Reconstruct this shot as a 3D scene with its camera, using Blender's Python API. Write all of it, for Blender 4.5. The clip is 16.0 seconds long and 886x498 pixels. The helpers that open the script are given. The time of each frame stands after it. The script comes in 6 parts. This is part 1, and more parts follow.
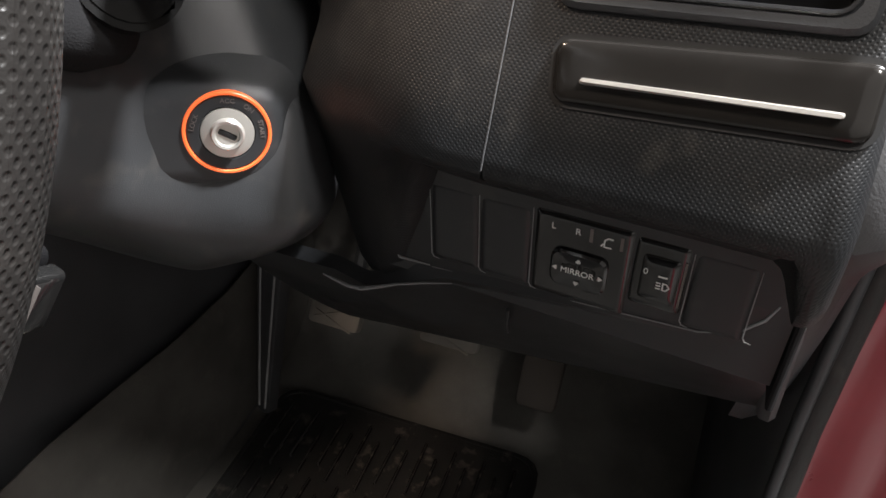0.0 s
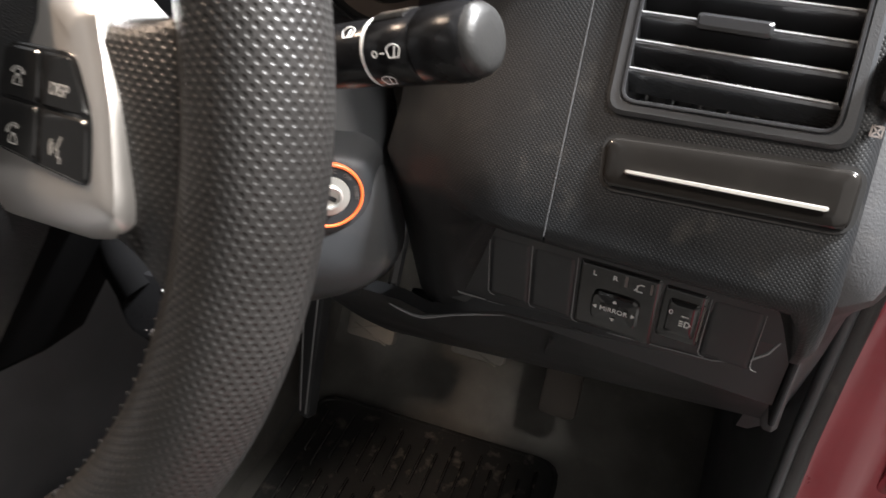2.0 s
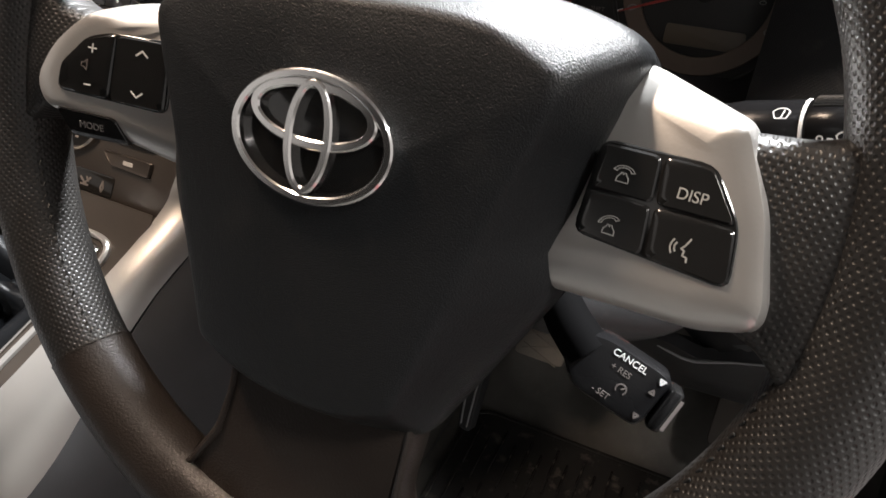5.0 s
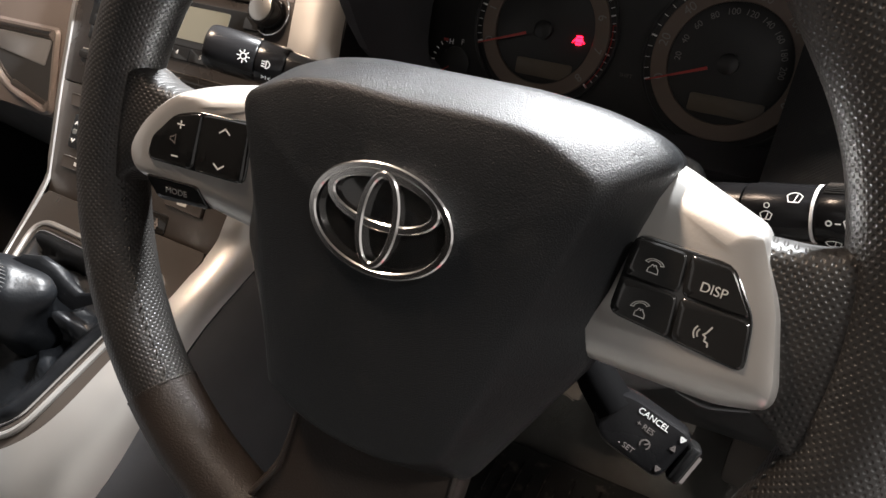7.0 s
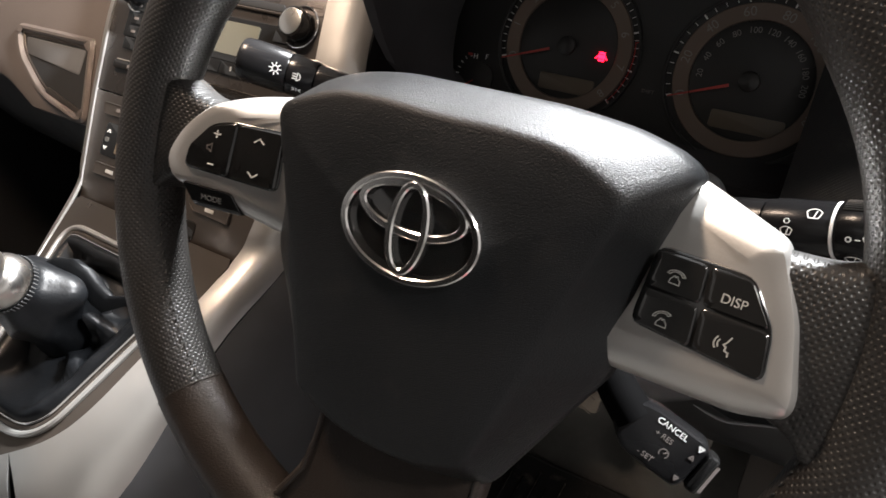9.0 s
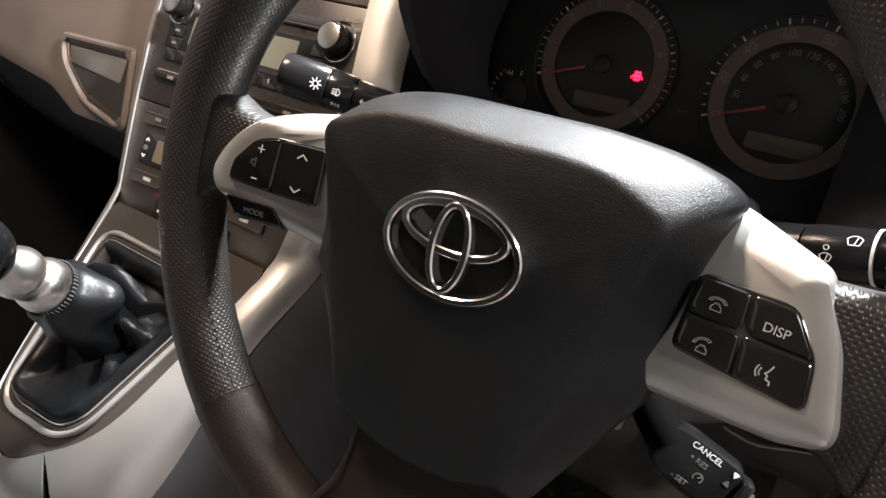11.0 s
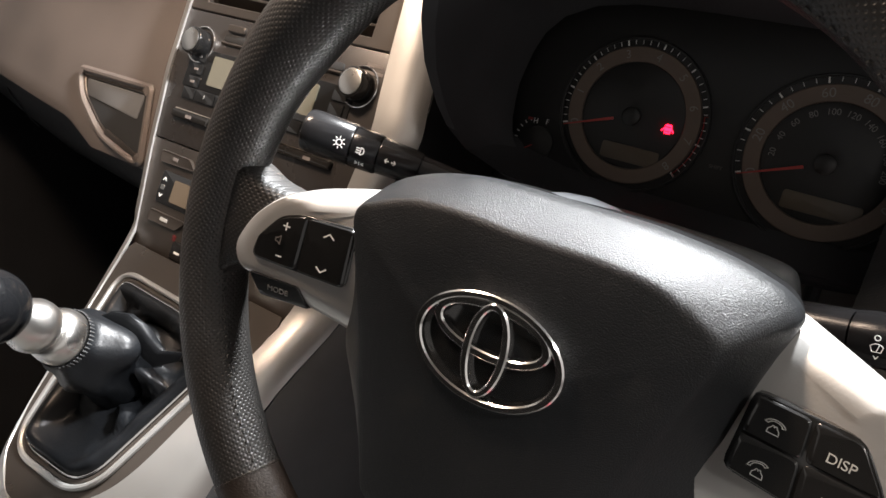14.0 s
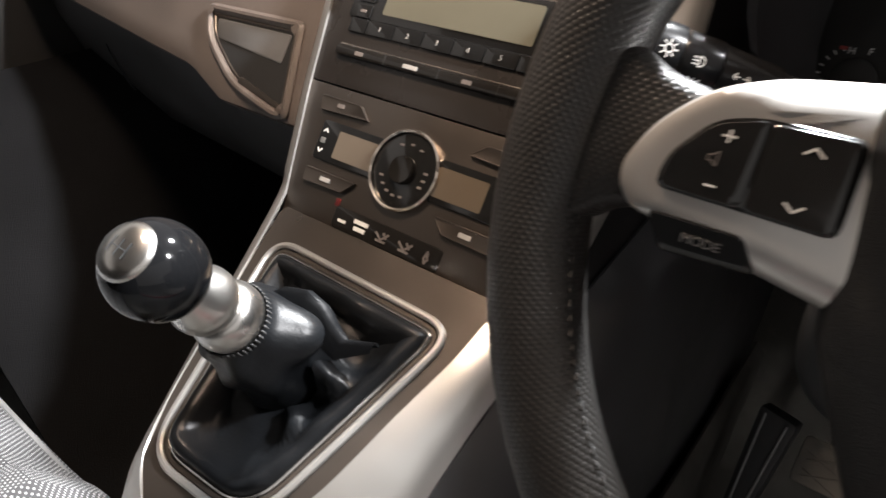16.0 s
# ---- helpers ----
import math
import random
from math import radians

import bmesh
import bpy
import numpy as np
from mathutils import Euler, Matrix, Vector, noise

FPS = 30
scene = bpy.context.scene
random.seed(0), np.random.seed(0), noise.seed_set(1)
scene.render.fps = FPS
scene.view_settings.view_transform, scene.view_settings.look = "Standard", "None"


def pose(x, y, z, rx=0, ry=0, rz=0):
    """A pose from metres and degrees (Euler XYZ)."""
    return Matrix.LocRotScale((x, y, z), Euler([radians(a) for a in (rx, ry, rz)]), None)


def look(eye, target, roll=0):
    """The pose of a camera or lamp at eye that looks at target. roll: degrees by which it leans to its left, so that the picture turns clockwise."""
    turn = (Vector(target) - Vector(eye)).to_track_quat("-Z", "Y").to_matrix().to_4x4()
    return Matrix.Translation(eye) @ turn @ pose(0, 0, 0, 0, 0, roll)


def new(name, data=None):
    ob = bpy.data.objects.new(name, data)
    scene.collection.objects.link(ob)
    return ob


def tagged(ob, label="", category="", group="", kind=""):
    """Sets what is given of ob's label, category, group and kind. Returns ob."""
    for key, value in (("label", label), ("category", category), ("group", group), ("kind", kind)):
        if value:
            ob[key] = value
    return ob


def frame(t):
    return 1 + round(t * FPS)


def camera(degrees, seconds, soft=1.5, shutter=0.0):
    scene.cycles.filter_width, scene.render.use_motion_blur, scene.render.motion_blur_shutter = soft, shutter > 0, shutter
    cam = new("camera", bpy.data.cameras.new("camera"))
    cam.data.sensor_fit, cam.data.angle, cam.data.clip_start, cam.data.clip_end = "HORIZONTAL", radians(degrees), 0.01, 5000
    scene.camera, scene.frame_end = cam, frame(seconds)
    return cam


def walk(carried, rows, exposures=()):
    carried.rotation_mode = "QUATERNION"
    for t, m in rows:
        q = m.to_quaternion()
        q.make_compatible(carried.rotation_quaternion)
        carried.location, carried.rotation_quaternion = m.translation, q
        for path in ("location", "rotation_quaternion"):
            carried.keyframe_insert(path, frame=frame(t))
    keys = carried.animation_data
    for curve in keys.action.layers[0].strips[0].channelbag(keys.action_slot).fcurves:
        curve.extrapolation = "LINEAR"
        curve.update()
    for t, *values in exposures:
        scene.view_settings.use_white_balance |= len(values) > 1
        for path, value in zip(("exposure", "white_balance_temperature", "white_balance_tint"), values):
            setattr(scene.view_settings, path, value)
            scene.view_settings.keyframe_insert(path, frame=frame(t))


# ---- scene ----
cam = camera(64.97, 16.0, 1.5, 0.4)
PATH = [
    (0, 0.2750, -0.0651, 0.7278, 53.27, 0.87, 22.70),
    (0.5, 0.2755, -0.0629, 0.7326, 53.35, 0.75, 22.57),
    (1, 0.2762, -0.0696, 0.7436, 53.25, 0.84, 22.55),
    (1.5, 0.2804, -0.0878, 0.7580, 53.23, 0.95, 22.94),
    (2, 0.2638, -0.1114, 0.7829, 53.34, 0.83, 23.09),
    (2.5, 0.2580, -0.1357, 0.7977, 53.51, 0.87, 23.90),
    (3, 0.2407, -0.1470, 0.7818, 53.54, 0.66, 24.68),
    (3.5, 0.2019, -0.1630, 0.7862, 53.52, 0.47, 25.04),
    (4, 0.1600, -0.1727, 0.7990, 53.41, 0.32, 26.24),
    (4.5, 0.1422, -0.1722, 0.8015, 53.29, 0.64, 27.89),
    (4.7, 0.1377, -0.1706, 0.8060, 53.32, 0.69, 28.21),
    (6.8, 0.1296, -0.1880, 0.8480, 54.69, 0.09, 30.17),
    (7, 0.1304, -0.1898, 0.8486, 54.85, 0.12, 30.42),
    (7.5, 0.1323, -0.1886, 0.8515, 55.14, 0.08, 30.82),
    (8, 0.1352, -0.1901, 0.8559, 55.47, 0.08, 31.26),
    (8.5, 0.1360, -0.1901, 0.8527, 55.71, 0.06, 31.62),
    (9, 0.1307, -0.1986, 0.8524, 55.83, 0.03, 32.04),
    (9.2, 0.1282, -0.2051, 0.8536, 56.01, -0.15, 32.28),
    (11.5, 0.1226, -0.2014, 0.8579, 56.61, -0.01, 34.53),
    (12, 0.1140, -0.1944, 0.8546, 56.62, 0.00, 34.68),
    (12.5, 0.1030, -0.1926, 0.8541, 56.68, -0.04, 34.78),
    (13, 0.0964, -0.1914, 0.8592, 56.74, -0.02, 34.84),
    (13.5, 0.0971, -0.1853, 0.8646, 56.88, -0.04, 34.88),
    (14, 0.1000, -0.1844, 0.8805, 56.93, -0.08, 35.16),
    (14.5, 0.0913, -0.1834, 0.8525, 56.94, -0.10, 36.77),
    (15, 0.0556, -0.1813, 0.8322, 56.80, -0.09, 37.80),
    (15.5, -0.0038, -0.1882, 0.8138, 57.01, -0.15, 38.25),
    (16, -0.0653, -0.1921, 0.7941, 57.17, -0.06, 38.35),
]
walk(cam, [(t, pose(x, y, z, rx, ry, rz)) for t, x, y, z, rx, ry, rz in PATH], exposures=[(0.0, 0.40), (1.5, 0.56), (2.0, 0.72), (2.5, 0.62), (3.0, 0.76), (3.5, 0.95), (4.5, 0.42), (7.0, 0.44), (14.0, 0.44), (16.0, 0.32)])

# ---- world and light ----
world = bpy.data.worlds.new("garage_night")
scene.world = world
world.use_nodes = True
world.node_tree.nodes["Background"].inputs[0].default_value = (0.62, 0.58, 0.55, 1)
world.node_tree.nodes["Background"].inputs[1].default_value = 0.72


def area_lamp(name, eye, target, size, watts, colour):
    data = bpy.data.lights.new(name, "AREA")
    data.shape, data.size, data.energy, data.color = "DISK", size, watts, colour
    ob = new(name, data)
    ob.matrix_world = look(eye, target)
    return ob


area_lamp("garage_lamp_ahead", (-0.04, 1.20, 1.99), (0.0, 0.05, 0.7), 0.20, 200.0, (0.96, 0.98, 1.0))
area_lamp("garage_lamp_beside", (0.95, 0.55, 1.86), (0.0, 0.05, 0.7), 0.18, 95.0, (0.98, 0.98, 1.0))
area_lamp("garage_tube", (0.95, -0.15, 1.95), (0.2, 0.0, 0.75), 0.25, 17.0, (1.0, 0.95, 0.90))
area_lamp("dome_lamp", (-0.40, 0.05, 1.235), (-0.36, 0.0, 0.6), 0.12, 5.0, (1.0, 0.76, 0.58))


# ---- materials ----
def material(name, colour, rough=0.5, metal=0.0, grain=0.0, grain_scale=900.0, vary=0.25, vary_scale=14.0, coat=0.0,
             weave=0.0, weave_size=0.0026, dirt=0.0, spec=0.5, tone=None):
    """A principled surface: base colour with slow stains, fine grain in bump and gloss, an optional regular relief over the UV."""
    m = bpy.data.materials.new(name)
    m.use_nodes = True
    nt = m.node_tree
    n, l = nt.nodes, nt.links
    p = n["Principled BSDF"]
    p.inputs["Metallic"].default_value, p.inputs["Coat Weight"].default_value = metal, coat
    p.inputs["Specular IOR Level"].default_value = spec
    p.inputs["Coat Roughness"].default_value = 0.08
    co = n.new("ShaderNodeTexCoord")
    slow = n.new("ShaderNodeTexNoise")
    slow.inputs["Scale"].default_value, slow.inputs["Detail"].default_value = vary_scale, 6.0
    l.new(co.outputs["Object"], slow.inputs["Vector"])
    ramp = n.new("ShaderNodeMapRange")
    ramp.inputs["From Min"].default_value, ramp.inputs["From Max"].default_value = 0.3, 0.7
    ramp.inputs["To Min"].default_value, ramp.inputs["To Max"].default_value = 1 - vary, 1 + vary
    l.new(slow.outputs["Fac"], ramp.inputs["Value"])
    mix = n.new("ShaderNodeVectorMath")
    mix.operation = "SCALE"
    mix.inputs[0].default_value = colour
    l.new(ramp.outputs["Result"], mix.inputs["Scale"])
    colour_out = mix.outputs["Vector"]
    fine = n.new("ShaderNodeTexNoise")
    fine.inputs["Scale"].default_value, fine.inputs["Detail"].default_value = grain_scale, 3.0
    l.new(co.outputs["Object"], fine.inputs["Vector"])
    if dirt:
        specks = n.new("ShaderNodeTexNoise")
        specks.inputs["Scale"].default_value, specks.inputs["Detail"].default_value = 60.0, 8.0
        l.new(co.outputs["Object"], specks.inputs["Vector"])
        cut = n.new("ShaderNodeMapRange")
        cut.inputs["From Min"].default_value, cut.inputs["From Max"].default_value = 0.58, 0.75
        cut.inputs["To Max"].default_value = dirt
        l.new(specks.outputs["Fac"], cut.inputs["Value"])
        dust = n.new("ShaderNodeMix")
        dust.data_type = "RGBA"
        l.new(cut.outputs["Result"], dust.inputs["Factor"])
        l.new(colour_out, dust.inputs["A"])
        dust.inputs["B"].default_value = (0.22, 0.2, 0.17, 1)
        colour_out = dust.outputs["Result"]
    gloss = n.new("ShaderNodeMapRange")
    gloss.inputs["From Min"].default_value, gloss.inputs["From Max"].default_value = 0.3, 0.7
    gloss.inputs["To Min"].default_value, gloss.inputs["To Max"].default_value = max(rough - 0.08, 0.02), min(rough + 0.08, 1)
    l.new(slow.outputs["Fac"], gloss.inputs["Value"])
    l.new(gloss.outputs["Result"], p.inputs["Roughness"])
    height = None
    if grain:
        height = n.new("ShaderNodeMath")
        height.operation = "MULTIPLY"
        height.inputs[1].default_value = grain
        l.new(fine.outputs["Fac"], height.inputs[0])
        height = height.outputs[0]
    if weave:
        turn = n.new("ShaderNodeMapping")
        turn.inputs["Rotation"].default_value = (0, 0, radians(45))
        turn.inputs["Scale"].default_value = (1 / weave_size, 1 / weave_size, 1)
        l.new(co.outputs["UV"], turn.inputs["Vector"])
        cells = n.new("ShaderNodeTexVoronoi")
        cells.voronoi_dimensions = "2D"
        cells.inputs["Scale"].default_value, cells.inputs["Randomness"].default_value = 1.0, 0.0
        l.new(turn.outputs["Vector"], cells.inputs["Vector"])
        dome = n.new("ShaderNodeMapRange")
        dome.interpolation_type = "SMOOTHSTEP"
        dome.inputs["From Min"].default_value, dome.inputs["From Max"].default_value = 0.10, 0.40
        dome.inputs["To Min"].default_value, dome.inputs["To Max"].default_value = 0.0, weave
        l.new(cells.outputs["Distance"], dome.inputs["Value"])
        if tone:
            dots = n.new("ShaderNodeMix")
            dots.data_type = "RGBA"
            cutd = n.new("ShaderNodeMapRange")
            cutd.inputs["From Min"].default_value, cutd.inputs["From Max"].default_value = 0.20, 0.26
            cutd.inputs["To Min"].default_value, cutd.inputs["To Max"].default_value = 1.0, 0.0
            l.new(cells.outputs["Distance"], cutd.inputs["Value"])
            l.new(cutd.outputs["Result"], dots.inputs["Factor"])
            l.new(colour_out, dots.inputs["A"])
            dots.inputs["B"].default_value = (*tone, 1)
            colour_out = dots.outputs["Result"]
        if height:
            add = n.new("ShaderNodeMath")
            l.new(height, add.inputs[0])
            l.new(dome.outputs["Result"], add.inputs[1])
            height = add.outputs[0]
        else:
            height = dome.outputs["Result"]
    if height:
        bump = n.new("ShaderNodeBump")
        bump.inputs["Distance"].default_value = 0.001
        bump.inputs["Strength"].default_value = 1.0
        l.new(height, bump.inputs["Height"])
        l.new(bump.outputs["Normal"], p.inputs["Normal"])
    l.new(colour_out, p.inputs["Base Color"])
    return m


def glow(name, colour, strength):
    m = material(name, colour, 0.4)
    p = m.node_tree.nodes["Principled BSDF"]
    p.inputs["Emission Color"].default_value, p.inputs["Emission Strength"].default_value = (*colour, 1), strength
    return m


BLACK = material("black_soft_plastic", (0.013, 0.0135, 0.015), 0.55, spec=0.25, grain=0.25, grain_scale=1400, dirt=0.12)
DASH = material("black_dimpled_plastic", (0.0100, 0.0107, 0.0116), 0.48, spec=0.36, grain=0.08, weave=0.10, weave_size=0.0014, dirt=0.08)
SMOOTH = material("smooth_black_plastic", (0.036, 0.038, 0.041), 0.42, grain=0.1, grain_scale=1500, dirt=0.05)
SHROUD = material("grey_black_grained_plastic", (0.038, 0.040, 0.0425), 0.40, grain=0.14, grain_scale=2600, vary=0.3, dirt=0.16)
COVER = material("airbag_cover_vinyl", (0.0100, 0.0108, 0.0118), 0.40, spec=0.25, grain=0.30, grain_scale=1700, vary=0.15, dirt=0.03)
PIANO = material("gloss_black_plastic", (0.012, 0.012, 0.012), 0.12, coat=0.2, vary=0.1)
WARM_CHROME = material("warm_chrome", (0.80, 0.70, 0.60), 0.2, metal=1.0, vary=0.04)
SLAT_GLOSS = material("glossy_dark_grey_plastic", (0.026, 0.0265, 0.028), 0.2, grain=0.05, vary=0.1, coat=0.5)
BALL_BLACK = material("polished_black_resin", (0.006, 0.0063, 0.007), 0.09, spec=0.24, vary=0.1)
BROWN_PIANO = material("gloss_dark_brown_plastic", (0.014, 0.0130, 0.0120), 0.14, spec=0.4, vary=0.1, dirt=0.02)
LEATHER = material("perforated_black_leather", (0.020, 0.0187, 0.0176), 0.42, grain=0.12, weave=0.22, weave_size=0.0021, dirt=0.05)
SMOOTH_LEATHER = material("smooth_worn_black_leather", (0.020, 0.0148, 0.0118), 0.42, grain=0.3, grain_scale=900)
BOOT = material("creased_black_leather", (0.0042, 0.0047, 0.0055), 0.38, spec=0.22, grain=0.22, grain_scale=350, vary=0.2)
SILVER = material("satin_silver_paint", (0.52, 0.51, 0.49), 0.36, metal=0.8, grain=0.04, vary=0.05)
SILVER_DARK = material("satin_pewter_paint", (0.085, 0.072, 0.062), 0.34, metal=0.7, grain=0.04, vary=0.06)
PAD_SILVER = material("bright_satin_silver_paint", (0.60, 0.585, 0.565), 0.33, metal=0.75, grain=0.03, vary=0.05)
GLOVE_GREY = material("dark_grey_glove_plastic", (0.060, 0.060, 0.062), 0.5, grain=0.2, grain_scale=1300)
THREAD = material("dark_grey_thread", (0.030, 0.030, 0.030), 0.7, vary=0.2)
CHROME = material("chrome", (0.82, 0.81, 0.8), 0.2, metal=1.0, vary=0.04)
BRUSHED = material("brushed_aluminium", (0.60, 0.585, 0.56), 0.30, metal=1.0, vary=0.08)
SATIN_STEEL = material("satin_steel", (0.74, 0.72, 0.67), 0.34, metal=0.6, vary=0.08)
WHITE = material("white_print", (0.88, 0.88, 0.86), 0.6, vary=0.05)
MID_PRINT = material("soft_white_print", (0.40, 0.39, 0.37), 0.6, vary=0.05)
FAINT_PRINT = material("faint_grey_print", (0.24, 0.23, 0.22), 0.6, vary=0.05)
GREY_PRINT = material("dim_grey_print", (0.16, 0.14, 0.13), 0.6, vary=0.05)
# Pale plastic; also the painted gleam on slat and plate edges.
PALE_EDGE = material("pale_plastic_and_edge_gleam", (0.24, 0.245, 0.25), 0.5, grain=0.2, dirt=0.1)
PANEL = material("satin_black_panel_plastic", (0.0175, 0.0188, 0.0205), 0.42, grain=0.1, grain_scale=1500, dirt=0.05)
LIGHT_TRIM = material("dark_grey_plastic", (0.055, 0.056, 0.059), 0.5, grain=0.2, dirt=0.1)
TAN_DASH = material("warm_grey_dash_plastic", (0.135, 0.112, 0.098), 0.36, grain=0.25, grain_scale=1300, vary=0.12)
RED_PAINT = material("dark_red_car_paint", (0.21, 0.026, 0.036), 0.34, metal=0.1, coat=0.5, vary=0.1, dirt=0.04)
RUBBER = material("black_rubber", (0.018, 0.018, 0.018), 0.62, grain=0.3, dirt=0.1)
MAT = material("wet_black_rubber", (0.026, 0.026, 0.026), 0.18, grain=0.35, grain_scale=500, dirt=0.4)
CARPET = material("dark_grey_carpet", (0.115, 0.112, 0.105), 0.95, grain=1.2, grain_scale=2200, dirt=0.18, spec=0.1)
METAL_WORN = material("worn_pedal_rubber", (0.16, 0.15, 0.135), 0.7, grain=0.5, grain_scale=600, dirt=0.5)
FABRIC = material("grey_dotted_seat_fabric", (0.05, 0.05, 0.052), 0.85, grain=0.6, grain_scale=1800, weave=0.16, weave_size=0.0035,
                  tone=(0.33, 0.33, 0.33), spec=0.15)
SEAT_SIDE = material("light_grey_seat_vinyl", (0.14, 0.14, 0.14), 0.6, grain=0.4)
LCD = material("unlit_lcd", (0.13, 0.125, 0.095), 0.14, vary=0.06, coat=0.6)
LCD_CLIMATE = material("unlit_amber_lcd", (0.12, 0.095, 0.068), 0.14, vary=0.06, coat=0.6)
GAUGE_FACE = material("gauge_black", (0.016, 0.0155, 0.015), 0.4, vary=0.05)
GAUGE_RING = material("gauge_pewter_ring", (0.15, 0.112, 0.088), 0.4, metal=0.2, vary=0.06)
LCD_DIM = material("unlit_cluster_lcd", (0.10, 0.078, 0.055), 0.3, vary=0.06)
GAUGE_RED = material("red_print", (0.45, 0.02, 0.015), 0.5, vary=0.05)
NEEDLE = material("red_needle", (0.42, 0.05, 0.04), 0.4, vary=0.05)
WARNING = glow("red_warning_light", (1.0, 0.006, 0.025), 9.0)
ORANGE = glow("lit_orange_ring", (1.0, 0.17, 0.045), 0.5)
DARK_VOID = material("unlit_black_lining", (0.016, 0.016, 0.016), 0.9, vary=0.1)
# Blacker than the plastic itself: shade put into the colour.
SHADE_BLACK = material("shade_black_plastic", (0.004, 0.004, 0.0042), 0.75, spec=0.02)
DARK_PLASTIC = material("matt_black_plastic", (0.020, 0.020, 0.021), 0.8, spec=0.1, grain=0.2, grain_scale=1300)
HOOD_BLACK = material("deep_black_hood_plastic", (0.050, 0.050, 0.053), 0.6, spec=0.3, grain=0.15, grain_scale=1400)
CEILING_CLOTH = material("grey_headliner", (0.30, 0.29, 0.27), 0.95, grain=0.5)


# ---- shaping helpers ----
def thing(name, label, category, m=None, group="", kind=""):
    ob = new(name)
    ob.empty_display_size = 0.02
    if m is not None:
        ob.matrix_basis = m
    return tagged(ob, label, category, group, kind)


def mesh_of(name, bm, mat_, sharp=38):
    me = bpy.data.meshes.new(name)
    bmesh.ops.recalc_face_normals(bm, faces=bm.faces[:])
    bm.to_mesh(me)
    bm.free()
    me.materials.append(mat_)
    me.polygons.foreach_set("use_smooth", [True] * len(me.polygons))
    me.set_sharp_from_angle(angle=radians(sharp))
    return me


def part(name, bm, mat_, parent, label="", m=None, sharp=38):
    ob = new(name, bm if isinstance(bm, bpy.types.Mesh) else mesh_of(name, bm, mat_, sharp))
    if isinstance(bm, bpy.types.Mesh) and not ob.data.materials:
        ob.data.materials.append(mat_)
    if parent is not None:
        ob.parent = parent
    if m is not None:
        ob.matrix_basis = m
    if label:
        ob["label"] = label
    return ob


def single(name, bm, mat_, label, category, m=None, group="", kind="", sharp=38):
    return tagged(part(name, bm, mat_, None, "", m, sharp), label, category, group, kind)


def basis(origin, xdir, updir):
    """A frame on a face: x along it, y up it, z out of it."""
    x = Vector(xdir).normalized()
    y = Vector(updir) - x * Vector(updir).dot(x)
    y.normalize()
    z = x.cross(y)
    m = Matrix((x, y, z)).transposed().to_4x4()
    m.translation = origin
    return m


def shift(x, y, z=0.0):
    return Matrix.Translation((x, y, z))


def round_poly(corners, r, n=4):
    out = []
    k = len(corners)
    for i in range(k):
        a, b, c = (Vector(corners[(i + j) % k][:2]) for j in (-1, 0, 1))
        rr = corners[i][2] if len(corners[i]) > 2 else r
        d0, d1 = (a - b), (c - b)
        t = min(rr, d0.length * 0.49, d1.length * 0.49)
        p, q = b + d0.normalized() * t, b + d1.normalized() * t
        for s in range(n + 1):
            f = s / n
            out.append(tuple((1 - f) ** 2 * p + 2 * f * (1 - f) * b + f * f * q))
    return out


def rrect(w, h, r, cx=0.0, cy=0.0, n=4):
    return round_poly([(cx - w / 2, cy - h / 2), (cx + w / 2, cy - h / 2), (cx + w / 2, cy + h / 2), (cx - w / 2, cy + h / 2)], r, n)


def oval(a, b, cx=0.0, cy=0.0, n=40):
    return [(cx + a * math.cos(2 * math.pi * i / n), cy + b * math.sin(2 * math.pi * i / n)) for i in range(n)]


def ccw(pts):
    area = sum(a[0] * b[1] - b[0] * a[1] for a, b in zip(pts, pts[1:] + pts[:1]))
    return pts if area > 0 else pts[::-1]


def inset(pts, d):
    k, out = len(pts), []
    for i in range(k):
        a, b, c = Vector(pts[i - 1]), Vector(pts[i]), Vector(pts[(i + 1) % k])
        e0, e1 = (b - a), (c - b)
        if e0.length < 1e-9 or e1.length < 1e-9:
            nrm = Vector((0, 0))
            e = e0 if e0.length > e1.length else e1
            nrm = Vector((-e.y, e.x)).normalized()
            out.append(tuple(b + nrm * d))
            continue
        n0, n1 = Vector((-e0.y, e0.x)).normalized(), Vector((-e1.y, e1.x)).normalized()
        nn = (n0 + n1)
        nn = nn.normalized() if nn.length > 1e-6 else n0
        f = 1 / max(nn.dot(n0), 0.5)
        out.append(tuple(b + nn * d * f))
    return out


def loft(bm, rings, caps=(True, True), closed=True):
    vs = [[bm.verts.new(p) for p in ring] for ring in rings]
    for a, b in zip(vs, vs[1:]):
        k = len(a)
        for i in range(k if closed else k - 1):
            j = (i + 1) % k
            bm.faces.new((a[i], a[j], b[j], b[i]))
    if caps[0]:
        bm.faces.new(vs[0][::-1])
    if caps[1]:
        bm.faces.new(vs[-1])
    return bm


def layers(outline, levels, height=None, bm=None):
    """A solid from an outline: levels of (inset, z), from the back to the front; height adds to z by place."""
    bm = bm or bmesh.new()
    outline = ccw(list(outline))
    rings = []
    xs, ys = [p[0] for p in outline], [p[1] for p in outline]
    cx, cy, hw, hh = (max(xs) + min(xs)) / 2, (max(ys) + min(ys)) / 2, (max(xs) - min(xs)) / 2, (max(ys) - min(ys)) / 2
    for d, z in levels:
        fx, fy = max(1 - d / hw, 0.05), max(1 - d / hh, 0.05)
        pts = [(cx + (x - cx) * fx, cy + (y - cy) * fy) for x, y in outline]
        rings.append([(x, y, z + (height(x, y) if height else 0.0)) for x, y in pts])
    return loft(bm, rings)


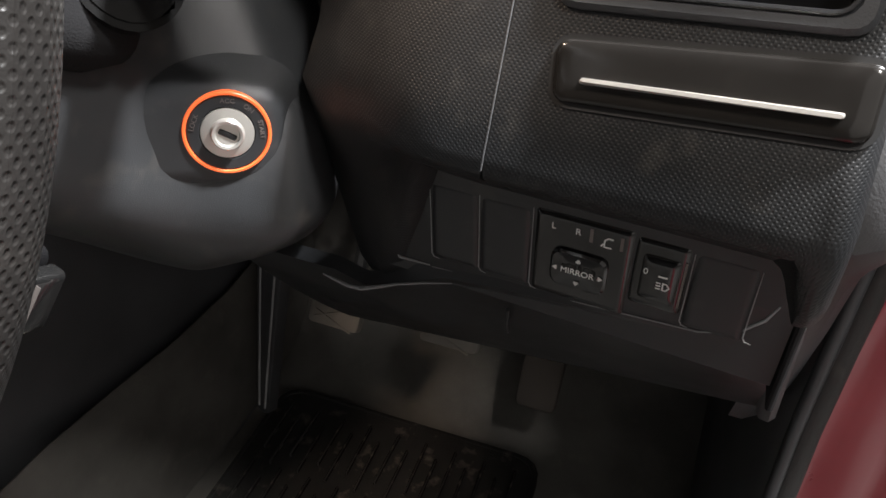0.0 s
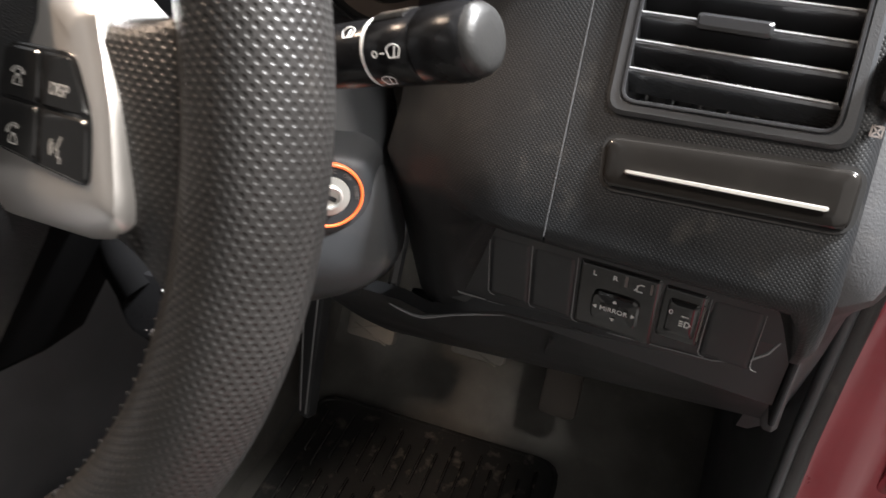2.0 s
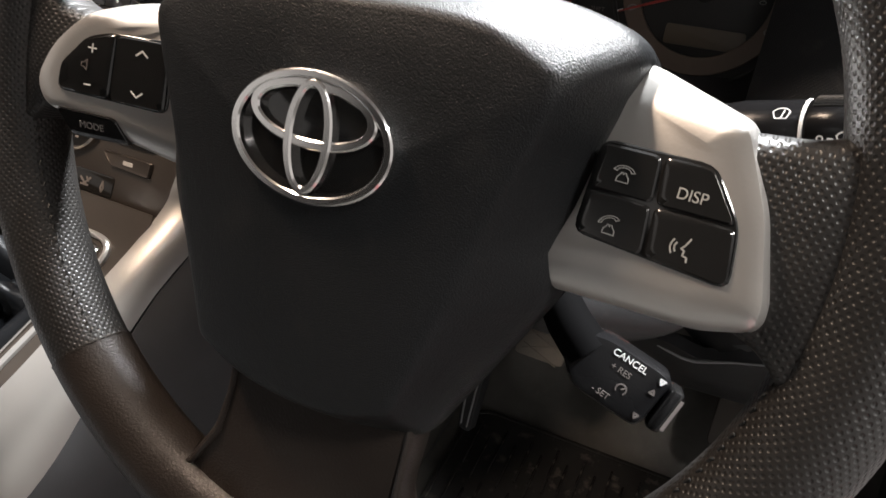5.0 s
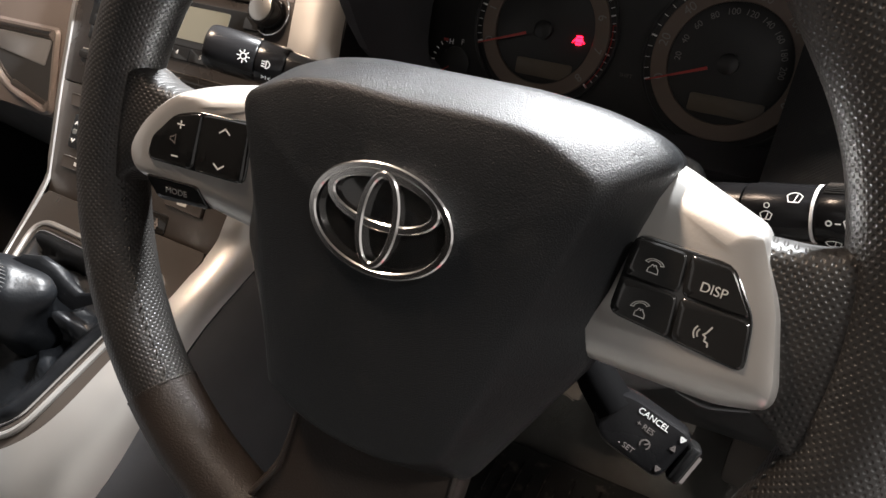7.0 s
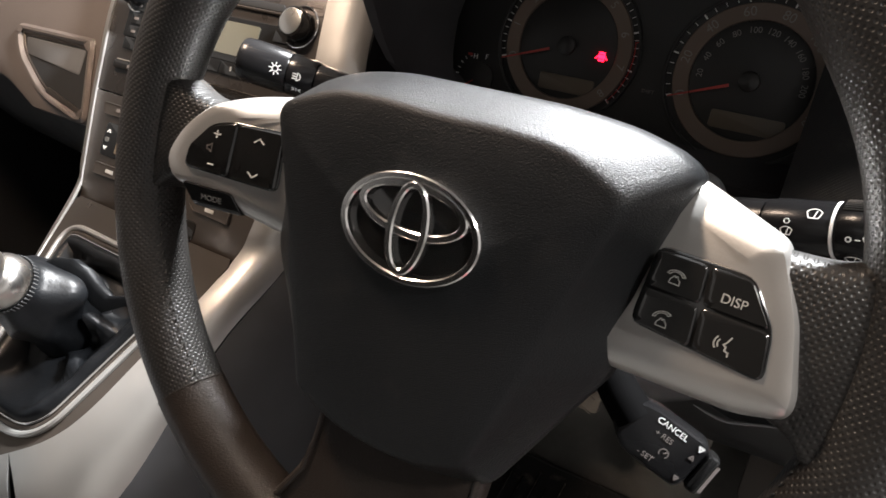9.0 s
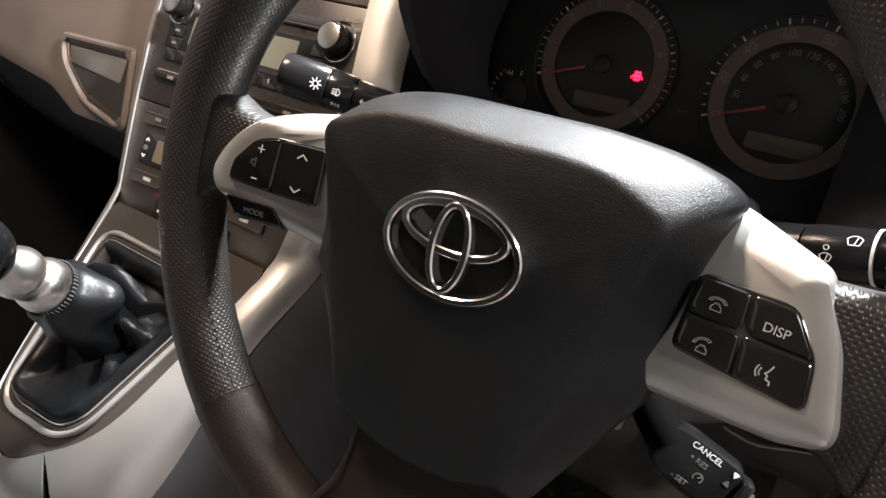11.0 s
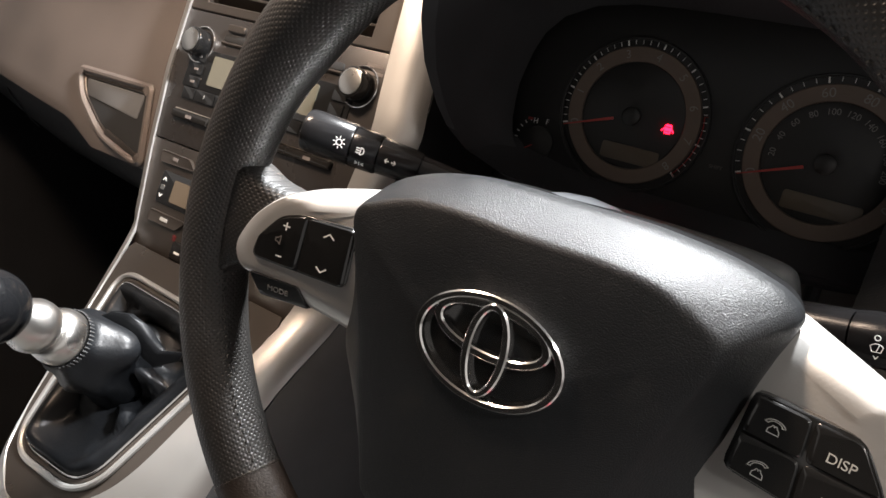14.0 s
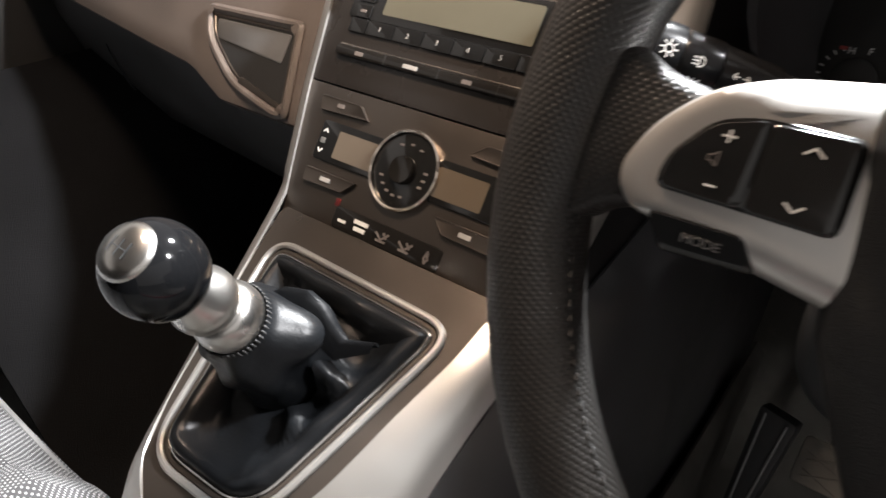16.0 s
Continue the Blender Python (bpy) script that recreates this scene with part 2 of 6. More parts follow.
def prism(outline, z0, z1, bev=0.0, bm=None, height=None):
    if bev:
        lv = [(0, z0), (0, z1 - bev), (bev * 0.3, z1 - bev * 0.3), (bev, z1)]
    else:
        lv = [(0, z0), (0, z1)]
    return layers(outline, lv, height, bm)


def ring_solid(outer, inner, z0, z1, bev=0.0005, bm=None):
    """A frame between two outlines with the same number of points."""
    bm = bm or bmesh.new()
    o, i = ccw(list(outer)), ccw(list(inner))
    rings = [[(x, y, z0) for x, y in o], [(x, y, z1 - bev) for x, y in o], [(x, y, z1) for x, y in inset(o, bev)],
             [(x, y, z1) for x, y in inset(i, -bev)], [(x, y, z1 - bev) for x, y in i], [(x, y, z0) for x, y in i]]
    vs = [[bm.verts.new(p) for p in r] for r in rings]
    k = len(vs[0])
    for a, b in zip(vs, vs[1:] + vs[:1]):
        for n in range(k):
            m = (n + 1) % k
            bm.faces.new((a[n], a[m], b[m], b[n]))
    return bm


def revolve(profile, n=28, bm=None, m=None):
    bm = bm or bmesh.new()
    rings = []
    for r, z in profile:
        ring = [Vector((max(r, 1e-5) * math.cos(2 * math.pi * i / n), max(r, 1e-5) * math.sin(2 * math.pi * i / n), z)) for i in range(n)]
        rings.append([m @ p for p in ring] if m is not None else ring)
    return loft(bm, rings)


def tube(path, r, n=10, closed=False, bm=None, squash=1.0):
    bm = bm or bmesh.new()
    pts = [Vector(p) for p in path]
    k = len(pts)
    rings, side = [], None
    for i in range(k):
        if closed:
            d = pts[(i + 1) % k] - pts[i - 1]
        else:
            d = pts[min(i + 1, k - 1)] - pts[max(i - 1, 0)]
        d.normalize()
        if side is None:
            side = d.orthogonal().normalized()
        side = (side - d * side.dot(d)).normalized()
        up = d.cross(side)
        rr = r[i] if isinstance(r, (list, tuple)) else r
        rings.append([pts[i] + (side * math.cos(2 * math.pi * j / n) + up * math.sin(2 * math.pi * j / n) * squash) * rr for j in range(n)])
    if closed:
        vs = [[bm.verts.new(p) for p in ring] for ring in rings]
        for a, b in zip(vs, vs[1:] + vs[:1]):
            for j in range(n):
                bm.faces.new((a[j], a[(j + 1) % n], b[(j + 1) % n], b[j]))
        return bm
    return loft(bm, rings)


def box(w, d, h, bev=0.001, m=None, bm=None):
    bm = bm or bmesh.new()
    o = rrect(w, d, bev, n=1)
    lv = [(bev, -h / 2), (0, -h / 2 + bev), (0, h / 2 - bev), (bev, h / 2)]
    rings = [[Vector((x, y, z)) for x, y in (inset(o, dd) if dd else o)] for dd, z in lv]
    if m is not None:
        rings = [[m @ p for p in ring] for ring in rings]
    return loft(bm, rings)


def sheet(rows, hole=None, bm=None):
    """A surface over a grid of points, with its UV in metres."""
    bm = bm or bmesh.new()
    uv = bm.loops.layers.uv.verify()
    vs = [[bm.verts.new(p) for p in row] for row in rows]
    us, vv = [], []
    for row in vs:
        acc, line = 0.0, [0.0]
        for a, b in zip(row, row[1:]):
            acc += (b.co - a.co).length
            line.append(acc)
        us.append(line)
    acc, vv = 0.0, [0.0]
    mid = len(rows[0]) // 2
    for a, b in zip(vs, vs[1:]):
        acc += (b[mid].co - a[mid].co).length
        vv.append(acc)
    for i in range(len(vs) - 1):
        for j in range(len(vs[0]) - 1):
            if hole and hole(i, j):
                continue
            f = bm.faces.new((vs[i][j], vs[i][j + 1], vs[i + 1][j + 1], vs[i + 1][j]))
            for lp, (a, b) in zip(f.loops, ((i, j), (i, j + 1), (i + 1, j + 1), (i + 1, j))):
                lp[uv].uv = (us[a][b], vv[a])
    return bm


def thicken(ob, t, seen_from=(0.05, -0.3, 0.95)):
    """Give a skin its thickness, away from the cabin."""
    me = ob.data
    eye = (ob.parent.matrix_basis @ ob.matrix_basis if ob.parent else ob.matrix_basis).inverted() @ Vector(seen_from)
    if sum(p.normal.dot(eye - p.center) * p.area for p in me.polygons) < 0:
        me.flip_normals()
    bm = bmesh.new()
    bm.from_mesh(me)
    bmesh.ops.solidify(bm, geom=bm.faces[:], thickness=t)
    bm.to_mesh(me)
    bm.free()
    me.polygons.foreach_set("use_smooth", [True] * len(me.polygons))
    me.set_sharp_from_angle(angle=radians(50))
    return ob


def lettering(text, size, x, y, z, parent, mat_=None, turn=0.0, align="CENTER", wide=1.0):
    cu = bpy.data.curves.new("lettering", "FONT")
    cu.body, cu.size, cu.align_x, cu.align_y, cu.extrude = text, size, align, "CENTER", 0.00015
    ob = bpy.data.objects.new("lettering", cu)
    me = bpy.data.meshes.new_from_object(ob)
    bpy.data.objects.remove(ob)
    me.materials.clear()
    me.materials.append(mat_ or WHITE)
    return part("lettering", me, mat_ or WHITE, parent, "", shift(x, y, z) @ Matrix.Rotation(radians(turn), 4, "Z") @ Matrix.Diagonal((wide, 1, 1, 1)))


def strokes(lines, w, x, y, z, parent, mat_=None, turn=0.0, name="symbol"):
    """Thin raised lines through points: the pictograms."""
    bm = bmesh.new()
    for line in lines:
        for a, b in zip(line, line[1:]):
            a, b = Vector(a), Vector(b)
            d = (b - a).normalized() if (b - a).length > 1e-9 else Vector((1, 0))
            s = Vector((-d.y, d.x)) * w / 2
            e = d * w * 0.3
            q = [a - e + s, a - e - s, b + e - s, b + e + s]
            loft(bm, [[(p.x, p.y, 0) for p in q], [(p.x, p.y, 0.0002) for p in q]])
    return part(name, bm, mat_ or WHITE, parent, "", shift(x, y, z) @ Matrix.Rotation(radians(turn), 4, "Z"))


def arc(r, a0, a1, n=8, cx=0.0, cy=0.0):
    return [(cx + r * math.cos(radians(a0 + (a1 - a0) * i / n)), cy + r * math.sin(radians(a0 + (a1 - a0) * i / n))) for i in range(n + 1)]


def flat_uv(ob):
    """Lay the UV of a part on its own x and y, in metres."""
    uv = ob.data.uv_layers.new(name="flat")
    for lp in ob.data.loops:
        uv.data[lp.index].uv = ob.data.vertices[lp.vertex_index].co.xy
    return ob


# ---- frames of the main faces ----
WHEEL_AT = Matrix.Translation((0, 0, 0.70)) @ Matrix.Rotation(radians(66), 4, "X")
CLUSTER_AT = basis((0, 0.26, 0.68), (1, 0, 0), (0, 0.35, 1))
CONSOLE_AT = basis((-0.347, 0.094, 0.530), (1, 0, 0), (0, 0.71, 1))
SHIFT_AT = basis((-0.343, 0.0, 0.4893), (1, 0, 0), (0, 1, 0.54))
FASCIA_AT = basis((0.27, 0.1367, 0.629), (1, -0.1, 0), (0, 0.6, 1))
SWITCH_AT = basis((0.23, 0.1735, 0.5500), (1, -0.09, 0), (0, 0, 1))
POCKET_AT = basis((-0.57, 0.186, 0.62), (1, 0, 0), (0, 0.6, 1))


def fascia(x, z, out=0.0):
    """x and z of the car on the driver's fascia, in the fascia's own frame."""
    return (x - 0.27 - 0.0594 * (z - 0.629)) * 1.005, (z - 0.629) * 1.166, out

def interp_early(x, table):
    for (a, fa), (b, fb) in zip(table, table[1:]):
        if x <= b:
            return fa + (fb - fa) * max(0.0, (x - a)) / (b - a)
    return table[-1][1]


# ---- the car's shell ----
def slab(name, lo, hi, mat_, label, category, kind="structure"):
    c = [(a + b) / 2 for a, b in zip(lo, hi)]
    w, d, h = (b - a for a, b in zip(lo, hi))
    return single(name, box(w, d, h, 0.004), mat_, label, category, shift(*c), kind=kind)


slab("floor", (-1.10, -1.60, 0.03), (0.40, 0.62, 0.075), CARPET, "dark grey carpeted car floor", "floor")
slab("wall_left", (-1.16, -1.60, 0.03), (-1.10, 0.95, 0.95), DARK_VOID, "black lining of the far door", "wall")
slab("wall_rear", (-1.16, -1.66, 0.03), (0.46, -1.60, 1.27), DARK_VOID, "black rear cabin lining", "wall")
slab("ceiling", (-1.12, -1.62, 1.26), (0.44, 0.13, 1.30), CEILING_CLOTH, "grey cloth headliner of the cabin", "ceiling")
slab("ground", (-30, -30, -0.32), (30, 30, -0.25), material("garage_concrete", (0.18, 0.17, 0.16), 0.85, grain=0.6, grain_scale=80), "grey concrete garage ground", "ground")

# firewall and toe board, one bent sheet
rows = []
for x in [-1.08 + 0.148 * i for i in range(11)]:
    rows.append([(x, 0.30, 0.076), (x, 0.40, 0.085), (x, 0.46, 0.11), (x, 0.54, 0.20), (x, 0.62, 0.33), (x, 0.66, 0.50), (x, 0.67, 0.80)])
thicken(single("firewall", sheet(rows), CARPET, "dark carpeted toe board and firewall", "firewall", kind="structure"), 0.01)

# ---- dashboard, driver's outer part: one bent skin with the vent's hole ----
PROFILE = [(0.262, 0.830), (0.228, 0.775), (0.2076, 0.740), (0.196, 0.7206), (0.178, 0.6907), (0.1596, 0.660), (0.1500, 0.644), (0.141, 0.629),
           (0.1302, 0.611), (0.1278, 0.6065), (0.1285, 0.6030), (0.1330, 0.5995), (0.1430, 0.5930), (0.1560, 0.5840), (0.1690, 0.5740)]
XS = [0.110, 0.120, 0.135, 0.15, 0.17, 0.19, 0.2050, 0.206, 0.215, 0.2245, 0.245, 0.265, 0.285, 0.3055, 0.3085, 0.3117, 0.3150, 0.3180, 0.3205]


HOOK = [(0.1302, 0.611), (0.1292, 0.602), (0.1292, 0.592), (0.1300, 0.583), (0.1325, 0.5765), (0.1420, 0.5735), (0.1600, 0.5735)]


def skin(xs, profile, slope=-0.1, x0=0.227):
    """The panel's rows; its outer end runs down as a short leg beside the switches."""
    rows_ = []
    for k, (y, z) in enumerate(profile):
        line = []
        for x in xs:
            w = min(1.0, max(0.0, (x - 0.3062) / 0.0055)) if k > 7 else 0.0
            hy, hz = HOOK[k - 8] if k > 7 else (y, z)
            line.append((x, y + (hy - y) * w + slope * (x - x0) + (0.0 if x < 0.3135 else (x - 0.3135) ** 2 * 160), z + (hz - z) * w))
        rows_.append(line)
    return rows_



dash_rows = skin(XS[7:], PROFILE)
hole = lambda i, j: PROFILE[i][1] < 0.745 and PROFILE[i + 1][1] > 0.655 and XS[7 + j] > 0.224 and XS[7 + j + 1] < 0.3056
dash = thing("dashboard", "black dimpled plastic dashboard on the driver's side", "dashboard", kind="structure")
thicken(part("outer_panel", sheet(dash_rows, hole), DASH, dash, "black dimpled plastic panel with rounded lower lip"), 0.003)
inner_rows = skin(XS[:7], PROFILE)
ALT_Z = [0.611, 0.596, 0.577, 0.556, 0.532, 0.511, 0.4945]
for r, row in enumerate(inner_rows):
    for c in range(len(row)):
        x, y, z = row[c]
        bend = 0.035 * max(0.0, (0.185 - x) / 0.075) ** 2
        if r < 8:
            row[c] = (x, y + bend, z)
        else:
            w = 1.0 if x < 0.145 else (0.8 if x < 0.16 else 0.0)
            za = ALT_Z[r - 8]
            ya = 0.150 + 0.27 * (0.611 - za) + 0.020 * max(0.0, (0.15 - x) / 0.04) ** 2
            row[c] = (x, (y + bend) * (1 - w) + ya * w, z * (1 - w) + za * w)
thicken(part("knee_panel", sheet(inner_rows), DASH, dash, "black dimpled plastic panel beside the steering column"), 0.003)
part("seam_edge", tube([(0.2053, y - 0.1 * (0.2053 - 0.227) + 0.0002, z) for y, z in PROFILE[1:10]], 0.00038, 6), LIGHT_TRIM, dash, "pale edge of the panel joint")

# lower trim panel: from the recessed switch row down to the knees
lower = thing("lower_trim_panel", "black plastic knee panel below the dashboard", "trim panel", kind="structure")
back_rows = [[(x, y - 0.09 * (x - 0.217), z) for x in (0.136, 0.16, 0.19, 0.22, 0.26, 0.30, 0.32)] for y, z in ((0.1700, 0.576), (0.1720, 0.545), (0.1735, 0.511))]
thicken(part("switch_backing", sheet(back_rows), PANEL, lower), 0.003)
lxs = [0.02, 0.06, 0.085, 0.105, 0.124, 0.141, 0.155, 0.172, 0.20, 0.24, 0.28, 0.305, 0.315, 0.3235]
lrows = []
for k in range(9):
    f = k / 8
    line = []
    for x in lxs:
        ty, tz = interp_early(x, [(0.02, 0.194), (0.105, 0.1870), (0.124, 0.1845), (0.141, 0.1810), (0.172, 0.1775), (0.20, 0.1750), (0.28, 0.1690), (0.305, 0.1745), (0.326, 0.1930)]), interp_early(x, [(0.02, 0.490), (0.105, 0.4945), (0.124, 0.4915), (0.141, 0.5000), (0.172, 0.5165), (0.20, 0.5205), (0.305, 0.530), (0.33, 0.532)])
        by, bz = 0.300 - 0.18 * (x - 0.12), 0.350 + 0.26 * (x - 0.12)
        sag = 0.003 * math.sin(math.pi * f)
        line.append((x + 0.015 * f * (x - 0.02) / 0.30, ty + (by - ty) * f - sag, tz + (bz - tz) * f - sag))
    lrows.append(line)
lrows.insert(0, [(x, y + 0.0045, z + 0.014) if x > 0.15 else (x, y + 0.004, z + 0.003) for x, y, z in lrows[0]])
lrows.append([(x, y + 0.012, z - 0.002) for x, y, z in lrows[-1]])
lrows.append([(x, y + 0.05, z + 0.012) for x, y, z in lrows[-2]])
thicken(part("panel", sheet(lrows), PANEL, lower), 0.003)
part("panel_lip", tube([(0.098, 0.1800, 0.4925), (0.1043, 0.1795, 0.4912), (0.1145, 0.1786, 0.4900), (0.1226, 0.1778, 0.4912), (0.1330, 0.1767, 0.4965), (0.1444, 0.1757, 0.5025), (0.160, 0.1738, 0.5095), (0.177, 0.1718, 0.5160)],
                       [0.0004, 0.0008, 0.0010, 0.0011, 0.0010, 0.0008, 0.0006, 0.0003], 6), PALE_EDGE, lower, "pale line along the panel edge")
part("joint", tube([(0.205, 0.1728, 0.508), (0.1975, 0.198, 0.475), (0.190, 0.227, 0.440), (0.184, 0.258, 0.402)], 0.0011, 6), DARK_VOID, lower, "dark joint line")
part("end_closure", box(0.003, 0.100, 0.110, 0.001, shift(0.3222, 0.210, 0.555)), DARK_PLASTIC, lower, "black end wall beside the switches")
strip_rows = []
for f in (0, 0.25, 0.5, 0.75, 0.96):
    x, y, z = 0.3225 + 0.0165 * f, 0.202 + 0.066 * f, 0.518 - 0.126 * f
    strip_rows.append([(x, y - 0.004, z), (x + 0.002, y - 0.0075, z), (x + 0.005, y - 0.008, z), (x + 0.0075, y - 0.005, z), (x + 0.009, y + 0.008, z)])
thicken(part("end_strip", sheet(strip_rows), LIGHT_TRIM, lower, "grey end strip of the knee panel"), 0.002)

# end trim of the dashboard next to the door
end_rows = []
for y, z in [(0.30, 0.83), (0.240, 0.740), (0.205, 0.68), (0.176, 0.630), (0.162, 0.606), (0.164, 0.590), (0.176, 0.572), (0.200, 0.548), (0.222, 0.52), (0.238, 0.47), (0.262, 0.41), (0.280, 0.372)]:
    end_rows.append([(0.3195, y - 0.014, z), (0.327, y - 0.014, z), (0.340, y - 0.004, z), (0.348, y + 0.012, z), (0.354, y + 0.05, z)])
thicken(single("dash_end_trim", sheet(end_rows[:6]), LIGHT_TRIM, "grey plastic end trim between dashboard and door", "trim", kind="structure"), 0.002)
thicken(single("pillar_trim", sheet([[(x + 0.006, y + 0.012, z) for x, y, z in r] for r in end_rows[4:]]), SMOOTH, "smooth black trim between knee panel and door seal", "trim", kind="structure"), 0.002)
krows = []
for z in (0.06, 0.15, 0.25, 0.34, 0.376, 0.46, 0.54, 0.62, 0.75, 0.84):
    krows.append([(0.330, 0.70, z), (0.333, 0.56, z), (0.338, 0.42, z), (0.344, 0.34, z), (0.352, 0.300, z), (0.360, 0.283, z), (0.369, 0.278, z), (0.376, 0.287, z), (0.384, 0.31, z)])
thicken(single("kick_panel", sheet(krows), SMOOTH, "black plastic kick panel beside the pedals", "kick panel", kind="structure"), 0.003)
seal_path = [(0.366, 0.02, 0.115), (0.367, 0.12, 0.16), (0.369, 0.19, 0.21), (0.371, 0.243, 0.27), (0.372, 0.272, 0.32), (0.373, 0.284, 0.37), (0.373, 0.286, 0.44), (0.373, 0.284, 0.52), (0.373, 0.288, 0.60), (0.374, 0.30, 0.75), (0.374, 0.29, 0.85)]
seal = thing("door_seal", "thick black rubber seal round the door opening", "door seal")
part("seal_bulb", tube(seal_path, 0.0080, 12), RUBBER, seal, "round rubber bulb")
part("seal_flange", tube([(x - 0.008, y - 0.006, z) for x, y, z in seal_path], 0.0042, 10), SMOOTH, seal, "flat inner lip")

# red body round the door opening
body = thing("car_body", "dark red painted door pillar and sill of the car", "car body", kind="structure")
prow = []
for z in (0.02, 0.10, 0.18, 0.26, 0.34, 0.42, 0.50, 0.58, 0.66, 0.74, 0.82):
    bend = 0.35 * max(0.0, 0.34 - z) ** 1.3
    prow.append([(0.374, 0.292 - bend, z), (0.384, 0.302 - bend, z), (0.400, 0.306 - bend, z), (0.420, 0.308 - bend, z), (0.427, 0.315 - bend, z), (0.440, 0.318 - bend, z),
                 (0.478, 0.320 - bend, z), (0.488, 0.326 - bend, z), (0.530, 0.330 - bend, z), (0.56, 0.36 - bend, z), (0.57, 0.60, z)])
thicken(part("door_pillar", sheet(prow), RED_PAINT, body, "dark red painted pillar with pressed folds"), 0.002, seen_from=(0.6, -0.6, 0.9))
srow = []
for y in (-1.4, -0.6, -0.2, 0.0, 0.12, 0.2, 0.24):
    srow.append([(0.376, y, 0.10), (0.386, y, 0.128), (0.41, y, 0.135), (0.45, y, 0.125), (0.48, y, 0.09), (0.49, y, -0.05), (0.47, y, -0.14)])
thicken(part("sill", sheet(srow), RED_PAINT, body, "dark red painted door sill"), 0.002, seen_from=(1.5, 0, 2.0))
part("pressed_hollow", prism(round_poly([(-0.02, -0.06), (0.02, -0.045), (0.022, 0.045), (-0.012, 0.055)], 0.012), 0, 0.004, 0.002), RED_PAINT, body, "raised red pressing on the pillar",
     basis((0.458, 0.317, 0.36), (1, 0.04, 0), (0, 0, 1)))
part("grommet", prism(oval(0.010, 0.022, n=28), 0, 0.005, 0.002), RUBBER, body, "black rubber grommet in the pillar", basis((0.463, 0.3135, 0.355), (1, 0.04, 0), (0.2, 0, 1)))
hinge = part("hinge", prism(rrect(0.05, 0.030, 0.008), 0, 0.006, 0.001), RUBBER, body, "black steel door hinge", basis((0.452, 0.318, 0.502), (1, 0.04, 0), (0, 0, 1)))
for yy in (-0.008, 0.008):
    part("bolt", revolve([(0.0, 0.006), (0.006, 0.006), (0.006, 0.010), (0.004, 0.0115), (0, 0.0115)], 12), BRUSHED, hinge, "", shift(-0.008, yy))
part("hinge_pin", tube([(0.016, -0.03, 0.008), (0.016, 0.03, 0.008)], 0.006, 10), RUBBER, hinge)

# the driver's door stands open and shades what lies below its sill
door = part("door", prism(round_poly([(0.0, -0.36), (1.02, -0.34), (1.05, 0.40), (0.90, 0.455), (0.0, 0.45)], 0.06, 5), -0.055, 0.0, 0.010), RED_PAINT, body, "dark red driver's door standing open",
            basis((0.60, 0.322, 0.50), (0.707, -0.707, 0), (0, 0, 1)))
part("door_lining", prism(round_poly([(0.03, -0.30), (0.98, -0.29), (1.00, 0.37), (0.88, 0.425), (0.03, 0.42)], 0.06, 5), 0.0, 0.030, 0.012), BLACK, door, "black inner door lining")

# ---- dashboard top and binnacle ----
top_rows = []
for x in [-1.1, -0.9, -0.7, -0.5, -0.35, -0.25, -0.2, 0.0, 0.2, 0.33, 0.40, 0.56]:
    top_rows.append([(x, 0.285, 0.835), (x, 0.34, 0.862), (x, 0.45, 0.872), (x, 0.62, 0.862), (x, 0.85, 0.845)])
thicken(single("dash_top", sheet(top_rows), BLACK, "black soft plastic dashboard top", "dashboard top", kind="structure"), 0.004)


def binnacle_ring(hw, lo, hi, y, tilt, n=36, cx=0.006):
    pts = []
    for i in range(n):
        a = 2 * math.pi * i / n
        c, s = math.cos(a), math.sin(a)
        f = abs(c) ** 4 + abs(s) ** 4
        c, s = c / f ** 0.25, s / f ** 0.25
        z = (lo + hi) / 2 + (hi - lo) / 2 * s
        pts.append((cx + hw * c * (1 - 0.10 * max(0, s)), y + tilt * (z - (lo + hi) / 2), z))
    return pts


bin_rings = [binnacle_ring(0.150, 0.634, 0.765, 0.262, 0.35), binnacle_ring(0.157, 0.630, 0.775, 0.245, 0.30), binnacle_ring(0.166, 0.634, 0.800, 0.222, 0.0),
             binnacle_ring(0.172, 0.640, 0.815, 0.186, -0.34), binnacle_ring(0.176, 0.644, 0.824, 0.178, -0.38), binnacle_ring(0.180, 0.642, 0.832, 0.191, -0.35),
             binnacle_ring(0.182, 0.645, 0.838, 0.235, -0.10), binnacle_ring(0.184, 0.648, 0.842, 0.31, 0.30)]
binnacle = thing("instrument_binnacle", "black plastic hood round the instruments", "instrument hood")
part("hood_lining", loft(bmesh.new(), bin_rings[:4], caps=(False, False)), HOOD_BLACK, binnacle, "smooth dark inner wall of the hood")
part("hood_shell", loft(bmesh.new(), bin_rings[3:], caps=(False, False)), HOOD_BLACK, binnacle, "black grained hood")

# ---- instrument cluster ----
cluster = thing("instrument_cluster", "dark instrument cluster with two ringed gauges and a red warning light", "instrument cluster", CLUSTER_AT)
part("face_plate", prism(rrect(0.325, 0.150, 0.03, 0.006, 0.024), -0.012, -0.004, 0.001), GAUGE_FACE, cluster)


